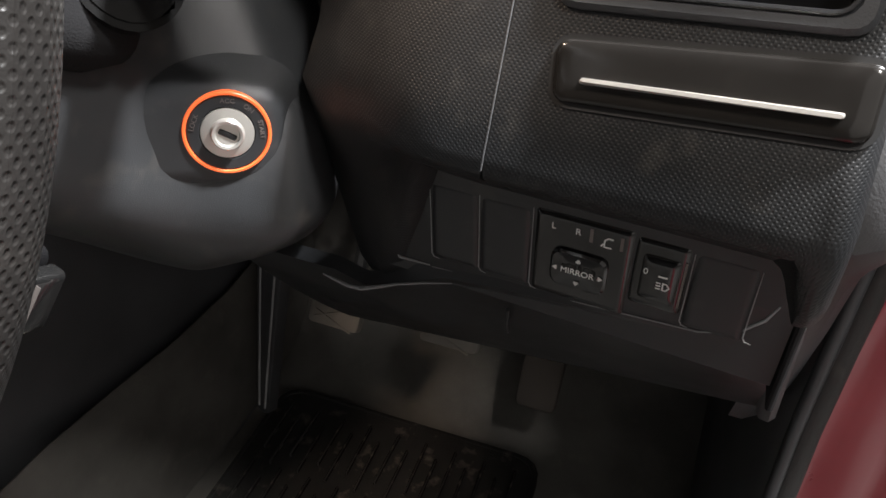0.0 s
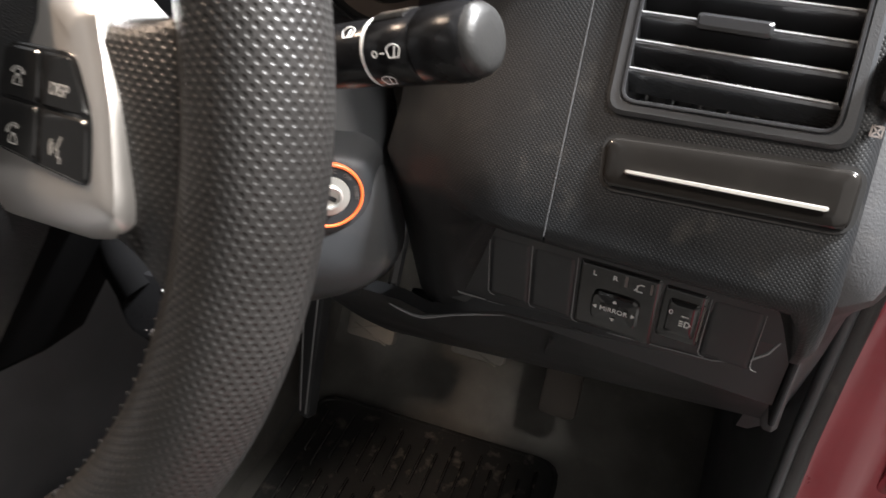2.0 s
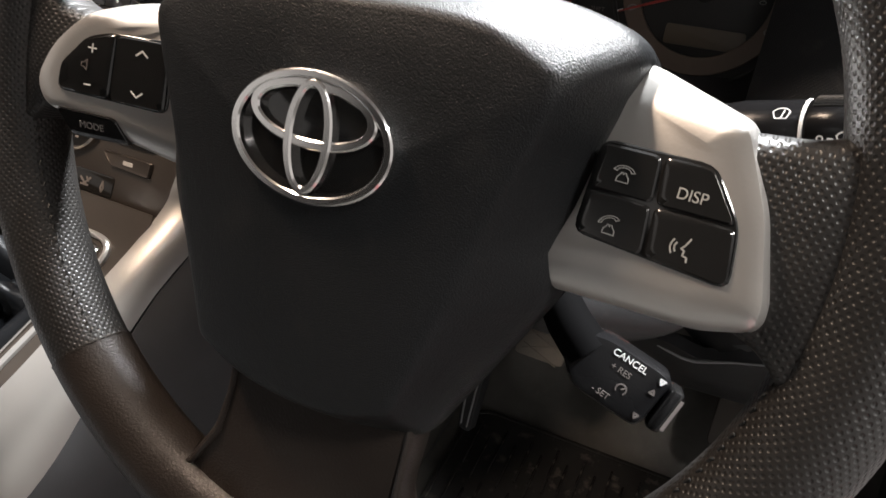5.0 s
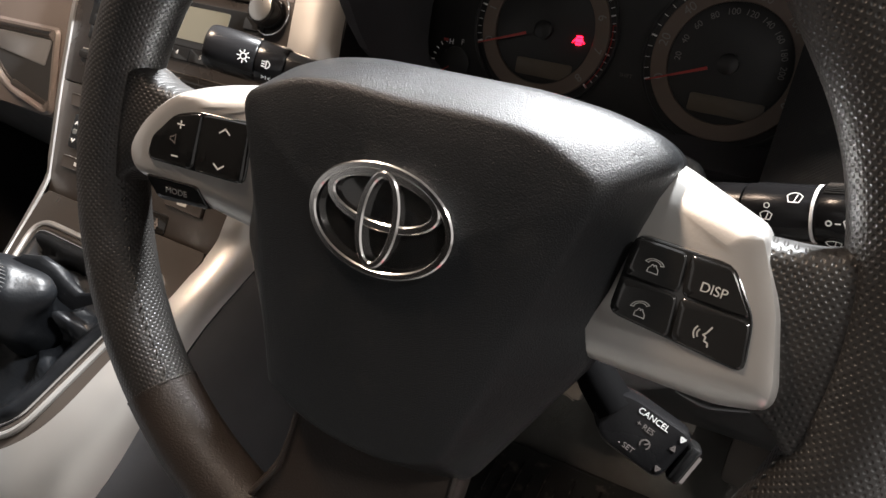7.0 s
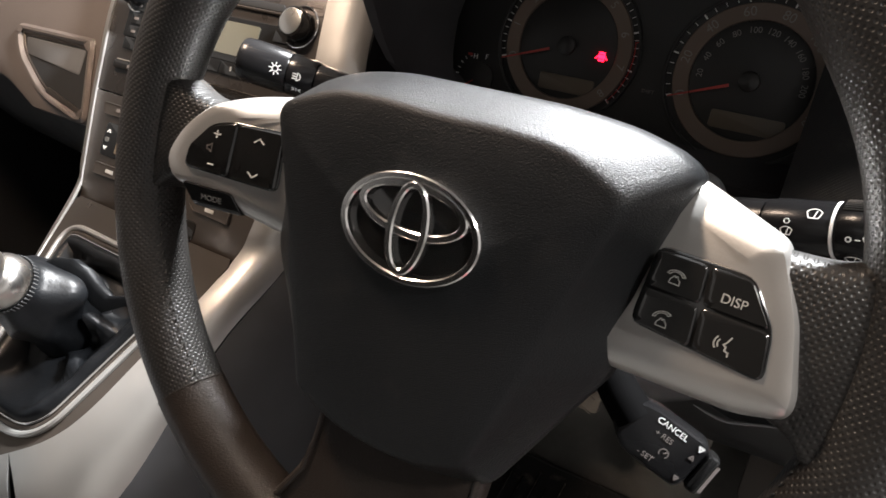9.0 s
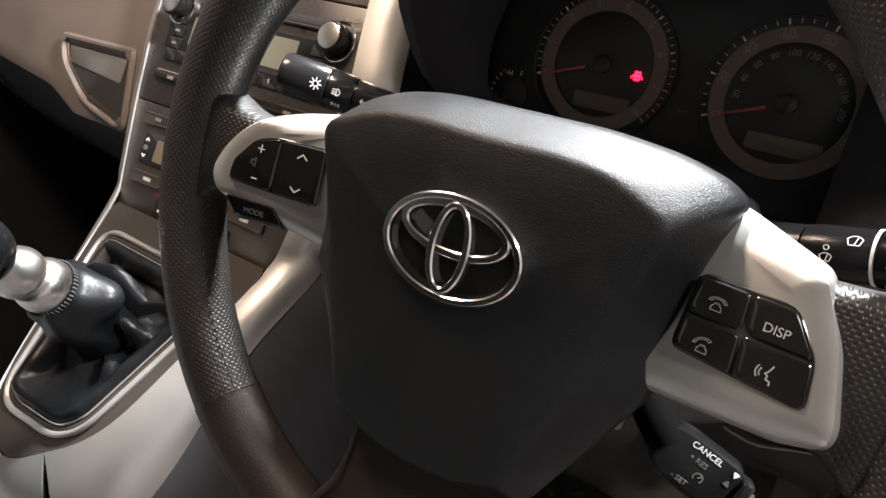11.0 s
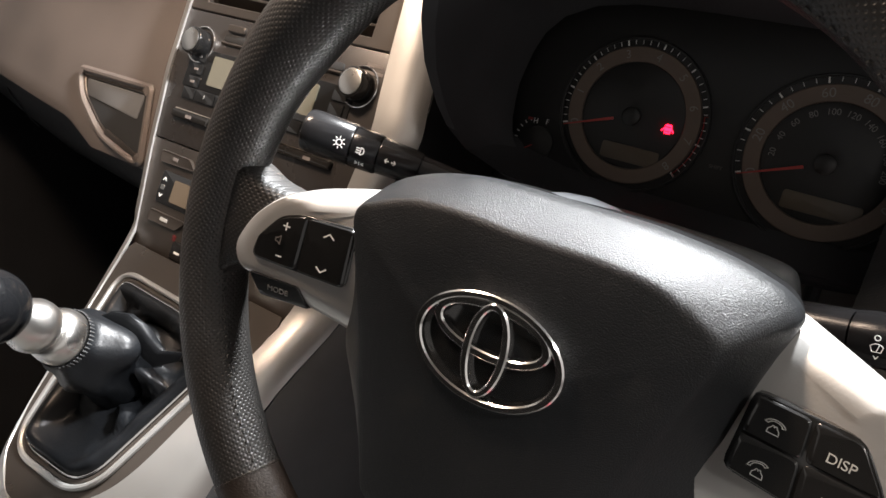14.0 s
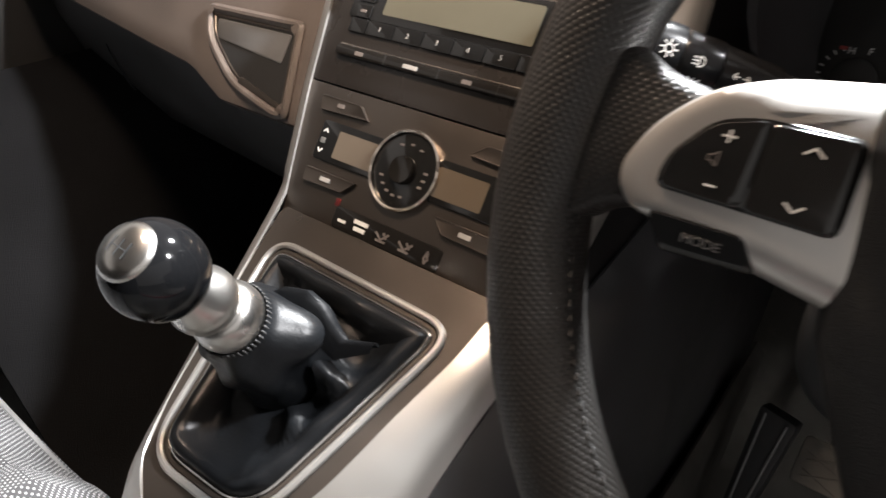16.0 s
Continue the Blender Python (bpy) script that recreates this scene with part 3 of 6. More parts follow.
def gauge(cx, cy, r, numbers, a0, a1, majors, minors, needle_at, name):
    g = part(name, ring_solid(oval(r, r, n=64), oval(r * 0.965, r * 0.965, n=64), -0.004, -0.0005, 0.0004), GAUGE_FACE, cluster, "round gauge with a pewter ring", shift(cx, cy))
    part("ring", ring_solid(oval(r * 0.885, r * 0.885, n=64), oval(r * 0.69, r * 0.69, n=64), -0.004, -0.0015, 0.0005), GAUGE_RING, g, "warm pewter ring")
    part("dial", prism(oval(r * 0.685, r * 0.685, n=48), -0.004, -0.003, 0.0003), GAUGE_FACE, g)
    bm = bmesh.new()
    for k in range(majors * minors + 1):
        a = radians(a0 + (a1 - a0) * k / (majors * minors))
        big = k % minors == 0
        w, ln = (0.0011, 0.0042) if big else (0.0005, 0.0030)
        m = Matrix.Rotation(a, 4, "Z") @ shift(r * 0.935, 0, -0.0025)
        box(ln, w, 0.0004, 0.0001, m, bm)
    part("tick_marks", bm, WHITE, g)
    for k, text in enumerate(numbers):
        a = radians(a0 + (a1 - a0) * k / (len(numbers) - 1))
        lettering(text, r * 0.15, r * 0.785 * math.cos(a), r * 0.785 * math.sin(a), -0.0013, g, FAINT_PRINT, turn=math.degrees(a) - 90)
    a = radians(needle_at)
    d = Vector((math.cos(a), math.sin(a)))
    bm = bmesh.new()
    q = [(d * r * 0.22) + Vector((-d.y, d.x)) * 0.0010, d * r * 0.93 + Vector((-d.y, d.x)) * 0.0004, d * r * 0.93 - Vector((-d.y, d.x)) * 0.0004, (d * r * 0.22) - Vector((-d.y, d.x)) * 0.0010]
    loft(bm, [[(p.x, p.y, 0.0015) for p in q], [(p.x, p.y, 0.0022) for p in q]])
    part("needle", bm, NEEDLE, g, "thin red needle")
    part("needle_hub", revolve([(r * 0.12, -0.003), (r * 0.12, 0.0002), (r * 0.10, 0.0010), (0, 0.0012)], 24), GAUGE_FACE, g)
    return g


tach = gauge(-0.056, 0.0145, 0.0535, "0 1 2 3 4 5 6 7 8".split(), 197, -40, 8, 5, 199, "tachometer")
part("red_zone", ring_solid([*arc(0.0525, -40, 12, 16), *arc(0.0490, 12, -40, 16)], inset(ccw([*arc(0.0525, -40, 12, 16), *arc(0.0490, 12, -40, 16)]), 0.0004), -0.003, -0.0018, 0.0001), GAUGE_RED, tach, "red printed arc")
speedo = gauge(0.070, 0.0130, 0.0545, "0 20 40 60 80 100 120 140".split(), 200, -20, 7, 4, 201, "speedometer")
for k, text in enumerate("20 40 60 80 100 120 140 160 180 200".split()):
    a = radians(180 - 20 * k)
    lettering(text, 0.0054, 0.0315 * math.cos(a), 0.0315 * math.sin(a), -0.0024, speedo, FAINT_PRINT, turn=math.degrees(a) - 90)
for g, w in ((tach, 0.042), (speedo, 0.046)):
    part("trip_display", prism(rrect(w, 0.0115, 0.002, 0.005, -0.0262), -0.0032, -0.0022, 0.0003), LCD_DIM, g, "unlit amber display")
temp = part("temperature_gauge", prism(oval(0.0125, 0.0125, n=32), -0.004, -0.0025, 0.0004), GAUGE_FACE, cluster, "small temperature and fuel gauge", shift(-0.122, -0.0205))
bm = bmesh.new()
for k in range(8):
    a = radians(120 + 100 * k / 7)
    box(0.0026, 0.0008, 0.0004, 0.0001, Matrix.Rotation(a, 4, "Z") @ shift(0.0185, 0, -0.0025), bm)
part("tick_marks", bm, WHITE, temp)
lettering("H", 0.0055, -0.005, 0.0155, -0.0024, temp)
lettering("F", 0.0055, 0.0045, 0.0165, -0.0024, temp)
part("red_mark", box(0.004, 0.002, 0.0004, 0.0001, shift(-0.0095, 0.0165, -0.002)), NEEDLE, temp, "red end mark")
part("needle", box(0.012, 0.0009, 0.0006, 0.0002, Matrix.Rotation(radians(215), 4, "Z") @ shift(0.010, 0, -0.001)), NEEDLE, temp)
lettering("SHIFT", 0.0035, 0.008, -0.0055, -0.0035, cluster, GREY_PRINT)
warn = part("door_warning_light", prism(rrect(0.0062, 0.0088, 0.0012, 0, 0), -0.0030, -0.0022, 0.0003), WARNING, cluster, "lit red open-door warning light", shift(-0.029, 0.0115) @ Matrix.Scale(0.72, 4))
strokes([[(-0.0030, 0.001), (-0.0056, -0.0022)], [(0.0030, 0.001), (0.0056, -0.0022)]], 0.0011, 0, 0, -0.0022, warn, WARNING)
strokes([[(-0.0022, 0.002), (0.0022, 0.002)], [(-0.0022, -0.0022), (0.0022, -0.0022)]], 0.0007, 0, 0, -0.0021, warn, GAUGE_RED)
part("lens_rim", tube([(x, y, 0.004) for x, y in rrect(0.315, 0.138, 0.045, 0.006, 0.024, 8)], 0.0012, 6, closed=True), SMOOTH, cluster, "black rim of the clear lens")

# ---- steering wheel ----
wheel = thing("steering_wheel", "black leather steering wheel with silver spokes and chrome badge", "steering wheel", WHEEL_AT)
RIM_R, RIM_T = 0.168, 0.0170


def rim_arc(a0, a1, n, swell=0.0, m=16):
    rows_ = []
    for i in range(n + 1):
        a = radians(a0 + (a1 - a0) * i / n)
        deg = math.degrees(a) % 360
        t = RIM_T * (1 + 0.13 * math.exp(-((deg - 38) / 11) ** 2) + 0.13 * math.exp(-((deg - 142) / 11) ** 2)) + swell
        row_ = []
        for j in range(m + 1):
            b = 2 * math.pi * j / m
            rr = RIM_R + t * math.cos(b)
            row_.append((rr * math.cos(a), rr * math.sin(a), t * 1.02 * math.sin(b)))
        rows_.append(row_)
    return sheet(rows_)


part("rim_grip", rim_arc(-46, 226, 120), LEATHER, wheel, "perforated black leather rim grip")
part("rim_lower_arc", rim_arc(226, 314, 44, 0.0003), SMOOTH_LEATHER, wheel, "smooth dark worn leather lower rim")
for a in (226, 314, 134, 46):
    c = Vector((RIM_R * math.cos(radians(a)), RIM_R * math.sin(radians(a)), 0))
    d = Vector((math.cos(radians(a)), math.sin(radians(a)), 0))
    ringp = [c + (d * math.cos(b) + Vector((0, 0, 1)) * math.sin(b)) * (RIM_T + 0.0001) for b in [2 * math.pi * k / 24 for k in range(24)]]
    part("leather_seam", tube(ringp, 0.0006, 5, closed=True), SMOOTH_LEATHER, wheel)
bm = bmesh.new()
for k in range(150):
    a = radians(-44 + 268 * k / 149)
    if 8 < math.degrees(a) < 38 or 142 < math.degrees(a) < 172:
        continue
    rr = RIM_R - RIM_T * 0.93
    m = Matrix.Rotation(a, 4, "Z") @ shift(rr, 0, 0.0068) @ Matrix.Rotation(radians(28), 4, "X")
    box(0.0011, 0.0030, 0.0009, 0.0003, m, bm)
tagged(part("stitching", bm, RUBBER, wheel, "black thread stitching"), kind="stuff")

# leather webs between pads and rim
right_web = [(0.118, 0.0310), (0.132, 0.0315), (0.144, 0.0325), (0.154, 0.0370, 0.008), (0.163, 0.030), (0.166, 0.0), (0.160, -0.036), (0.152, -0.034, 0.008), (0.143, -0.0235), (0.128, -0.0190)]


def web_height(x, y):
    """Flush with the spoke trim at its inner end, with the rim at its outer end."""
    w = min(1.0, max(0.0, (abs(x) - 0.133) / 0.024))
    w = w * w * (3 - 2 * w)
    # Follows the bend that is shaped into the pad for its bright zone.
    fold = 0.0215 + 0.34 * (abs(x) - 0.093)
    low = 0.24 * (abs(x) - 0.095) - 0.09 * y - 0.45 * max(0.0, y - fold) - 0.35 * max(0.0, -0.012 - y) + (0.0028 if x > 0 else -0.0015)
    return (low - 0.0112) * (1 - w) - 0.0015 * w


left_web = [(-0.118, 0.0240), (-0.130, 0.0265), (-0.140, 0.0285), (-0.150, 0.0345, 0.008), (-0.161, 0.036), (-0.166, 0.0), (-0.161, -0.028), (-0.153, -0.024, 0.008), (-0.143, -0.016), (-0.128, -0.012)]
for o in (right_web, left_web):
    flat_uv(part("leather_web", layers(round_poly(o, 0.008, 4), [(0.006, -0.014), (0.001, -0.010), (0, -0.003), (0, 0.0040), (0.0010, 0.0075), (0.0030, 0.0100), (0.0065, 0.0112)], web_height), LEATHER, wheel,
         "perforated black leather between spoke and rim", sharp=70))


def pad_height(x, y):
    # Added bend: the part above it brightens, imitating a rim shadow's edge.
    fold = 0.0215 + (0.34 if x > 0 else 0.20) * (abs(x - 0.002) - 0.093)
    return 0.24 * (abs(x - 0.002) - 0.095) - 0.09 * y - (0.50 if x > 0 else 0.72) * max(0.0, y - fold) - 0.35 * max(0.0, -0.012 - y)


left_pad = [(-0.1410, -0.003), (-0.1355, 0.012), (-0.1245, 0.0245), (-0.109, 0.0330), (-0.085, 0.0385), (-0.060, 0.043), (-0.055, 0.02), (-0.060, -0.03), (-0.072, -0.027), (-0.098, -0.0215), (-0.136, -0.013)]
right_pad = [(0.060, 0.050), (0.094, 0.0445), (0.127, 0.0335), (0.137, 0.012), (0.143, -0.011), (0.1425, -0.018), (0.128, -0.0235), (0.086, -0.0275), (0.060, -0.03), (0.055, 0.02)]
PAD_LEVELS = [(0.003, -0.022), (0, -0.016), (0, -0.001), (0.0006, 0.0022), (0.002, 0.0040), (0.0045, 0.0047), (0.008, 0.005), (0.013, 0.005)]
for o, r in ((left_pad, 0.007), (right_pad, 0.0035)):
    part("spoke_trim", layers(round_poly(o, r, 4), PAD_LEVELS, pad_height), PAD_SILVER, wheel, "satin silver spoke trim")

hub_half = [(0.003, 0.0600), (0.038, 0.0605), (0.068, 0.0580), (0.0875, 0.0528), (0.0955, 0.0465, 0.005), (0.0890, 0.0235), (0.0845, -0.0120), (0.0855, -0.0240), (0.0835, -0.0335, 0.006), (0.0500, -0.0965, 0.004), (0.030, -0.1020), (0.003, -0.1045)]
face_half = [(0.003, 0.0472), (0.030, 0.0482), (0.052, 0.0468), (0.067, 0.0410), (0.0795, 0.0350), (0.0735, 0.0175), (0.0625, -0.0130), (0.0592, -0.0240), (0.0570, -0.0350, 0.006), (0.0450, -0.0800, 0.004), (0.025, -0.0885), (0.003, -0.0905)]


hub_left = [(-0.032, 0.0595), (-0.055, 0.0555), (-0.0725, 0.0478), (-0.0825, 0.0375, 0.012), (-0.0825, 0.0200), (-0.0790, -0.0120), (-0.0795, -0.0240), (-0.0775, -0.0335, 0.006), (-0.0440, -0.0965, 0.004), (-0.024, -0.1020)]


def joined(half, other):
    return round_poly(half + other[::-1], 0.009, 4)


hub, hub_face = joined(hub_half, hub_left), joined(face_half, [(0.006 - p[0], *p[1:]) for p in face_half[1:-1]])


def hub_height(x, y):
    return -0.10 * max(0.0, y - 0.03) - 0.03 * max(0.0, -0.03 - y)


hub_c = Vector((0.003, -0.012))
hub_rings = []
for k, z in ((0.93, -0.060), (0.975, -0.042), (1.0, -0.0160), (0.999, -0.0100), (0.996, -0.0068), (0.990, -0.0042), (0.982, -0.0020)):
    hub_rings.append([(hub_c.x + (x - hub_c.x) * k, hub_c.y + (y - hub_c.y) * k, z + hub_height(x, y)) for x, y in hub])
for f, z in ((0.12, 0.0008), (0.35, 0.0060), (0.65, 0.0122), (0.90, 0.0167), (0.97, 0.0176)):
    hub_rings.append([((hub_c.x + (x - hub_c.x) * 0.982) * (1 - f) + u * f, (hub_c.y + (y - hub_c.y) * 0.982) * (1 - f) + v * f, z + hub_height(x, y) * (1 - f * 0.5)) for (x, y), (u, v) in zip(hub, hub_face)])
for k, z in ((0.99, 0.0181), (0.95, 0.0187), (0.8, 0.0198), (0.6, 0.0206), (0.35, 0.0210), (0.1, 0.0211)):
    hub_rings.append([(hub_c.x + (u - hub_c.x) * k, hub_c.y + (v - hub_c.y) * k, z + hub_height(u, v) * 0.5) for u, v in hub_face])
# Side coloured near black so that it reads as shaded under the lamps.
part("cover_side", loft(bmesh.new(), hub_rings[:3], caps=(True, False)), SHADE_BLACK, wheel, "side of the cover, coloured black as if in shade", sharp=60)
part("airbag_cover", loft(bmesh.new(), hub_rings[2:], caps=(False, True)), COVER, wheel, "black grained vinyl airbag cover", sharp=100)
spoke = [(-0.034, -0.080), (0.048, -0.080), (0.047, -0.105), (0.046, -0.125), (0.058, -0.148), (0.064, -0.156), (-0.058, -0.156), (-0.052, -0.146), (-0.040, -0.125), (-0.036, -0.105)]
part("lower_spoke", layers(round_poly(spoke, 0.008, 3), [(0.004, -0.020), (0, -0.014), (0, -0.003), (0.0015, 0.001), (0.004, 0.0025)], lambda x, y: 0.12 * (-y - 0.12)), SMOOTH_LEATHER, wheel, "dark satin plastic lower spoke")
for s in (-1, 1):
    part("spoke_edge", tube([(0.006 + s * 0.040, -0.088, -0.001), (0.006 + s * 0.040, -0.108, 0.001), (0.005 + s * 0.0415, -0.126, 0.0035), (0.004 + s * 0.050, -0.143, 0.0055), (0.003 + s * 0.060, -0.152, 0.006)], [0.0012, 0.0014, 0.0016, 0.0016, 0.0010], 8), SMOOTH_LEATHER, wheel, "raised edge of the lower spoke")
part("hub_back", revolve([(0.052, -0.075), (0.060, -0.05), (0.060, -0.02), (0.03, -0.015), (0, -0.015)], 32), SMOOTH, wheel)

EX, EY, EH = 0.0030, 0.0035, 0.0212
badge = part("badge", prism(oval(0.0298, 0.0198, EX, EY, 48), EH - 0.003, EH + 0.0004, 0.0003), PIANO, wheel, "chrome oval badge on gloss black")


def oval_band(a, b, wa, wb, cx, cy, h, thick):
    return ring_solid(oval(a, b, cx, cy, 64), oval(a - wa, b - wb, cx, cy, 64), h - thick, h, 0.0006)


part("outer_oval", oval_band(0.0312, 0.0209, 0.0033, 0.0028, EX, EY, EH + 0.0030, 0.005), CHROME, badge)
part("wide_oval", oval_band(0.0243, 0.0110, 0.0036, 0.0033, EX, EY + 0.0073, EH + 0.0026, 0.003), CHROME, badge)
part("tall_oval", oval_band(0.0092, 0.0182, 0.0033, 0.0027, EX, EY, EH + 0.0033, 0.004), CHROME, badge)


def pad_top(x, y):
    return 0.005 + pad_height(x, y)


def pad_button(name, corners, r, mat_=PIANO, label="gloss black button", rise=0.0013, ridge=None):
    hgt = (lambda x, y: pad_height(x, y) + (0.0010 * (1 - min(1, abs(y - ridge) / 0.009)) if ridge is not None else 0))
    return part(name, layers(round_poly(corners, r, 3), [(0, 0.002), (0, 0.005 + rise - 0.0006), (0.0006, 0.005 + rise), (0.0025, 0.005 + rise), (0.0045, 0.005 + rise)], hgt), mat_, wheel, label)


def on_pad(x, y, extra=0.0017):
    """A frame on the pad's face, tilted as the pad is, for print."""
    s = 1 if x > 0 else -1
    ridge = 0.0010 * (1 - min(1, abs(y - 0.007) / 0.009)) if x < 0 else 0.0
    return basis((x, y, pad_top(x, y) + extra - 0.0003 + ridge), (1, 0, 0.24 * s), (0, 1, -0.09))


part("button_surround", layers(round_poly([(-0.1275, 0.005), (-0.1185, 0.0172), (-0.108, 0.0205), (-0.0810, 0.0215), (-0.0800, -0.0060), (-0.1285, -0.0050)], 0.004, 3), [(0, 0.002), (0, 0.0052), (0.0004, 0.0055)], pad_height), PIANO, wheel)
part("button_surround", layers(round_poly([(0.0885, 0.0215), (0.121, 0.0215), (0.1305, 0.008), (0.1325, -0.0085), (0.0865, -0.0065)], 0.004, 3), [(0, 0.002), (0, 0.0052), (0.0004, 0.0055)], pad_height), PIANO, wheel)
pad_button("volume_button", [(-0.1266, 0.005), (-0.1180, 0.0164), (-0.1075, 0.0197), (-0.1050, 0.0200), (-0.1050, -0.0050), (-0.1276, -0.0044)], 0.003, ridge=0.007)
pad_button("seek_button", [(-0.1042, 0.0200), (-0.0819, 0.0207), (-0.0809, -0.0054), (-0.1042, -0.0050)], 0.002, ridge=0.007)
pad_button("phone_button", [(0.0893, 0.0206), (0.1065, 0.0206), (0.1072, 0.0075), (0.0880, 0.0075)], 0.002)
pad_button("display_button", [(0.1075, 0.0206), (0.1205, 0.0206), (0.1295, 0.0078), (0.1082, 0.0075)], 0.002)
pad_button("hang_up_button", [(0.0880, 0.0068), (0.1072, 0.0068), (0.1080, -0.0070), (0.0872, -0.0058)], 0.002)
pad_button("voice_button", [(0.1082, 0.0068), (0.1298, 0.0070), (0.1317, -0.0078), (0.1090, -0.0070)], 0.002)
pad_button("mode_button", [(-0.1275, -0.0118), (-0.1015, -0.0118), (-0.0960, -0.0215), (-0.1220, -0.0225)], 0.002, PIANO, "black plastic button", 0.0008)


def on_wheel(ob, m):
    ob.matrix_basis = m @ ob.matrix_basis
    return ob


handset = [arc(0.0042, 22, 158, 10, 0, -0.0004), arc(0.0029, 22, 158, 10, 0, -0.0004), [(0.0039, 0.0012), (0.0044, 0.0002), (0.0029, -0.0003), (0.0027, 0.0007)], [(-0.0039, 0.0012), (-0.0044, 0.0002), (-0.0029, -0.0003), (-0.0027, 0.0007)]]
handset = [[(1.12 * x, 0.62 * y + 0.0010) for x, y in ln] for ln in handset]
cradle = [[(-0.0028, -0.0036), (0.0028, -0.0036), (0.0026, -0.0016), (0.0015, -0.0006), (0.0011, 0.0004), (0.0004, 0.0004), (0.0, -0.0004), (-0.0004, 0.0004), (-0.0011, 0.0004), (-0.0015, -0.0006), (-0.0026, -0.0016), (-0.0028, -0.0036)]]
on_wheel(strokes(handset + cradle, 0.0004, 0, 0, 0, wheel, MID_PRINT), on_pad(0.0975, 0.0134) @ Matrix.Scale(0.66, 4))
tipped = [[(0.94 * x - 0.34 * y - 0.0006, 0.34 * x + 0.94 * y + 0.0008) for x, y in ln] for ln in handset]
on_wheel(strokes(tipped + cradle, 0.0004, 0, 0, 0, wheel, MID_PRINT), on_pad(0.0975, -0.0016) @ Matrix.Scale(0.66, 4))
on_wheel(lettering("DISP", 0.0055, 0, 0, 0, wheel, MID_PRINT), on_pad(0.1172, 0.0122) @ Matrix.Scale(0.8, 4))
on_wheel(strokes([arc(0.0022, 140, 220, 5, -0.0006, 0), arc(0.0036, 140, 220, 5, -0.0006, 0), [(0.0020, 0.0038), (0.0006, 0.0010), (-0.0004, 0.0), (0.0008, -0.0006), (0.0006, -0.0022), (0.0022, -0.0026), (0.0024, -0.0040)]], 0.0006, 0, 0, 0, wheel, MID_PRINT), on_pad(0.1185, -0.0015) @ Matrix.Scale(0.8, 4))
on_wheel(strokes([[(-0.0024, 0), (0.0024, 0)], [(0, -0.0024), (0, 0.0024)]], 0.0009, 0, 0, 0, wheel), on_pad(-0.1135, 0.0135) @ Matrix.Scale(0.68, 4))
on_wheel(strokes([[(-0.0020, 0), (0.0020, 0)]], 0.0009, 0, 0, 0, wheel), on_pad(-0.1140, -0.0008) @ Matrix.Scale(0.7, 4))
on_wheel(strokes([[(-0.0022, 0.001), (-0.001, 0.001), (0.0008, 0.0026), (0.0008, -0.0026), (-0.001, -0.001), (-0.0022, -0.001), (-0.0022, 0.001)]], 0.0005, 0, 0, 0, wheel, GREY_PRINT), on_pad(-0.1150, 0.0068) @ Matrix.Scale(0.8, 4))
on_wheel(strokes([[(-0.0030, -0.0012), (0, 0.0012), (0.0030, -0.0012)]], 0.0008, 0, 0, 0, wheel), on_pad(-0.0925, 0.0150) @ Matrix.Scale(0.82, 4))
on_wheel(strokes([[(-0.0030, 0.0012), (0, -0.0012), (0.0030, 0.0012)]], 0.0008, 0, 0, 0, wheel), on_pad(-0.0925, -0.0008) @ Matrix.Scale(0.82, 4))
on_wheel(lettering("MODE", 0.0046, 0, 0, 0, wheel, FAINT_PRINT), basis((-0.1115, -0.0170, pad_top(-0.1115, -0.0170) + 0.0014), (1, 0, -0.24), (0, 1, 0.26)) @ Matrix.Scale(0.85, 4))

# ---- steering column ----
column = thing("steering_column", "grey-black plastic steering column shroud", "steering column", WHEEL_AT)


SHROUD_EDGE = [(-0.125, 0.020), (-0.112, 0.060), (-0.103, 0.0815), (-0.092, 0.1050), (-0.078, 0.1200), (-0.053, 0.1160), (-0.026, 0.1105), (-0.012, 0.0985), (0.0215, 0.085), (0.05, 0.076)]


def shroud_ring(hw, lo, hi, h, flare=0.0, n=56):
    """A rounded section of the shroud; flare draws its outer side to the edge beside the knee panel."""
    pts = []
    for i in range(n):
        a = 2 * math.pi * i / n
        c, s = math.cos(a), math.sin(a)
        f = (abs(c) ** 4.0 + abs(s) ** 4.0) ** 0.25
        c, s = c / f, s / f
        x, y = hw * c, (lo + hi) / 2 + (hi - lo) / 2 * s
        if c > 0 and flare:
            x = x * (1 - flare) + min(0.125 * c, interp_early(y, SHROUD_EDGE)) * flare
        pts.append((x, y, h))
    return pts


rings = [shroud_ring(0.040, -0.045, 0.035, -0.060), shroud_ring(0.050, -0.054, 0.040, -0.063), shroud_ring(0.060, -0.066, 0.044, -0.085), shroud_ring(0.065, -0.084, 0.046, -0.120),
         shroud_ring(0.068, -0.096, 0.045, -0.150), shroud_ring(0.074, -0.103, 0.045, -0.168, 0.15), shroud_ring(0.088, -0.108, 0.045, -0.180, 0.65), shroud_ring(0.096, -0.112, 0.045, -0.1885, 1.0),
         shroud_ring(0.096, -0.113, 0.043, -0.196, 0.98), shroud_ring(0.092, -0.111, 0.040, -0.235, 0.8), shroud_ring(0.07, -0.09, 0.03, -0.30)]
part("shroud", loft(bmesh.new(), rings), SHROUD, column, "grey-black grained plastic shroud", sharp=80).modifiers.new("smooth", "SUBSURF").levels = 1
KEY_AT = basis((0.0935, -0.0385, -0.1660), (0.77, 0.04, -0.62), (0.12, 1, 0.22)) @ Matrix.Scale(0.93, 4)
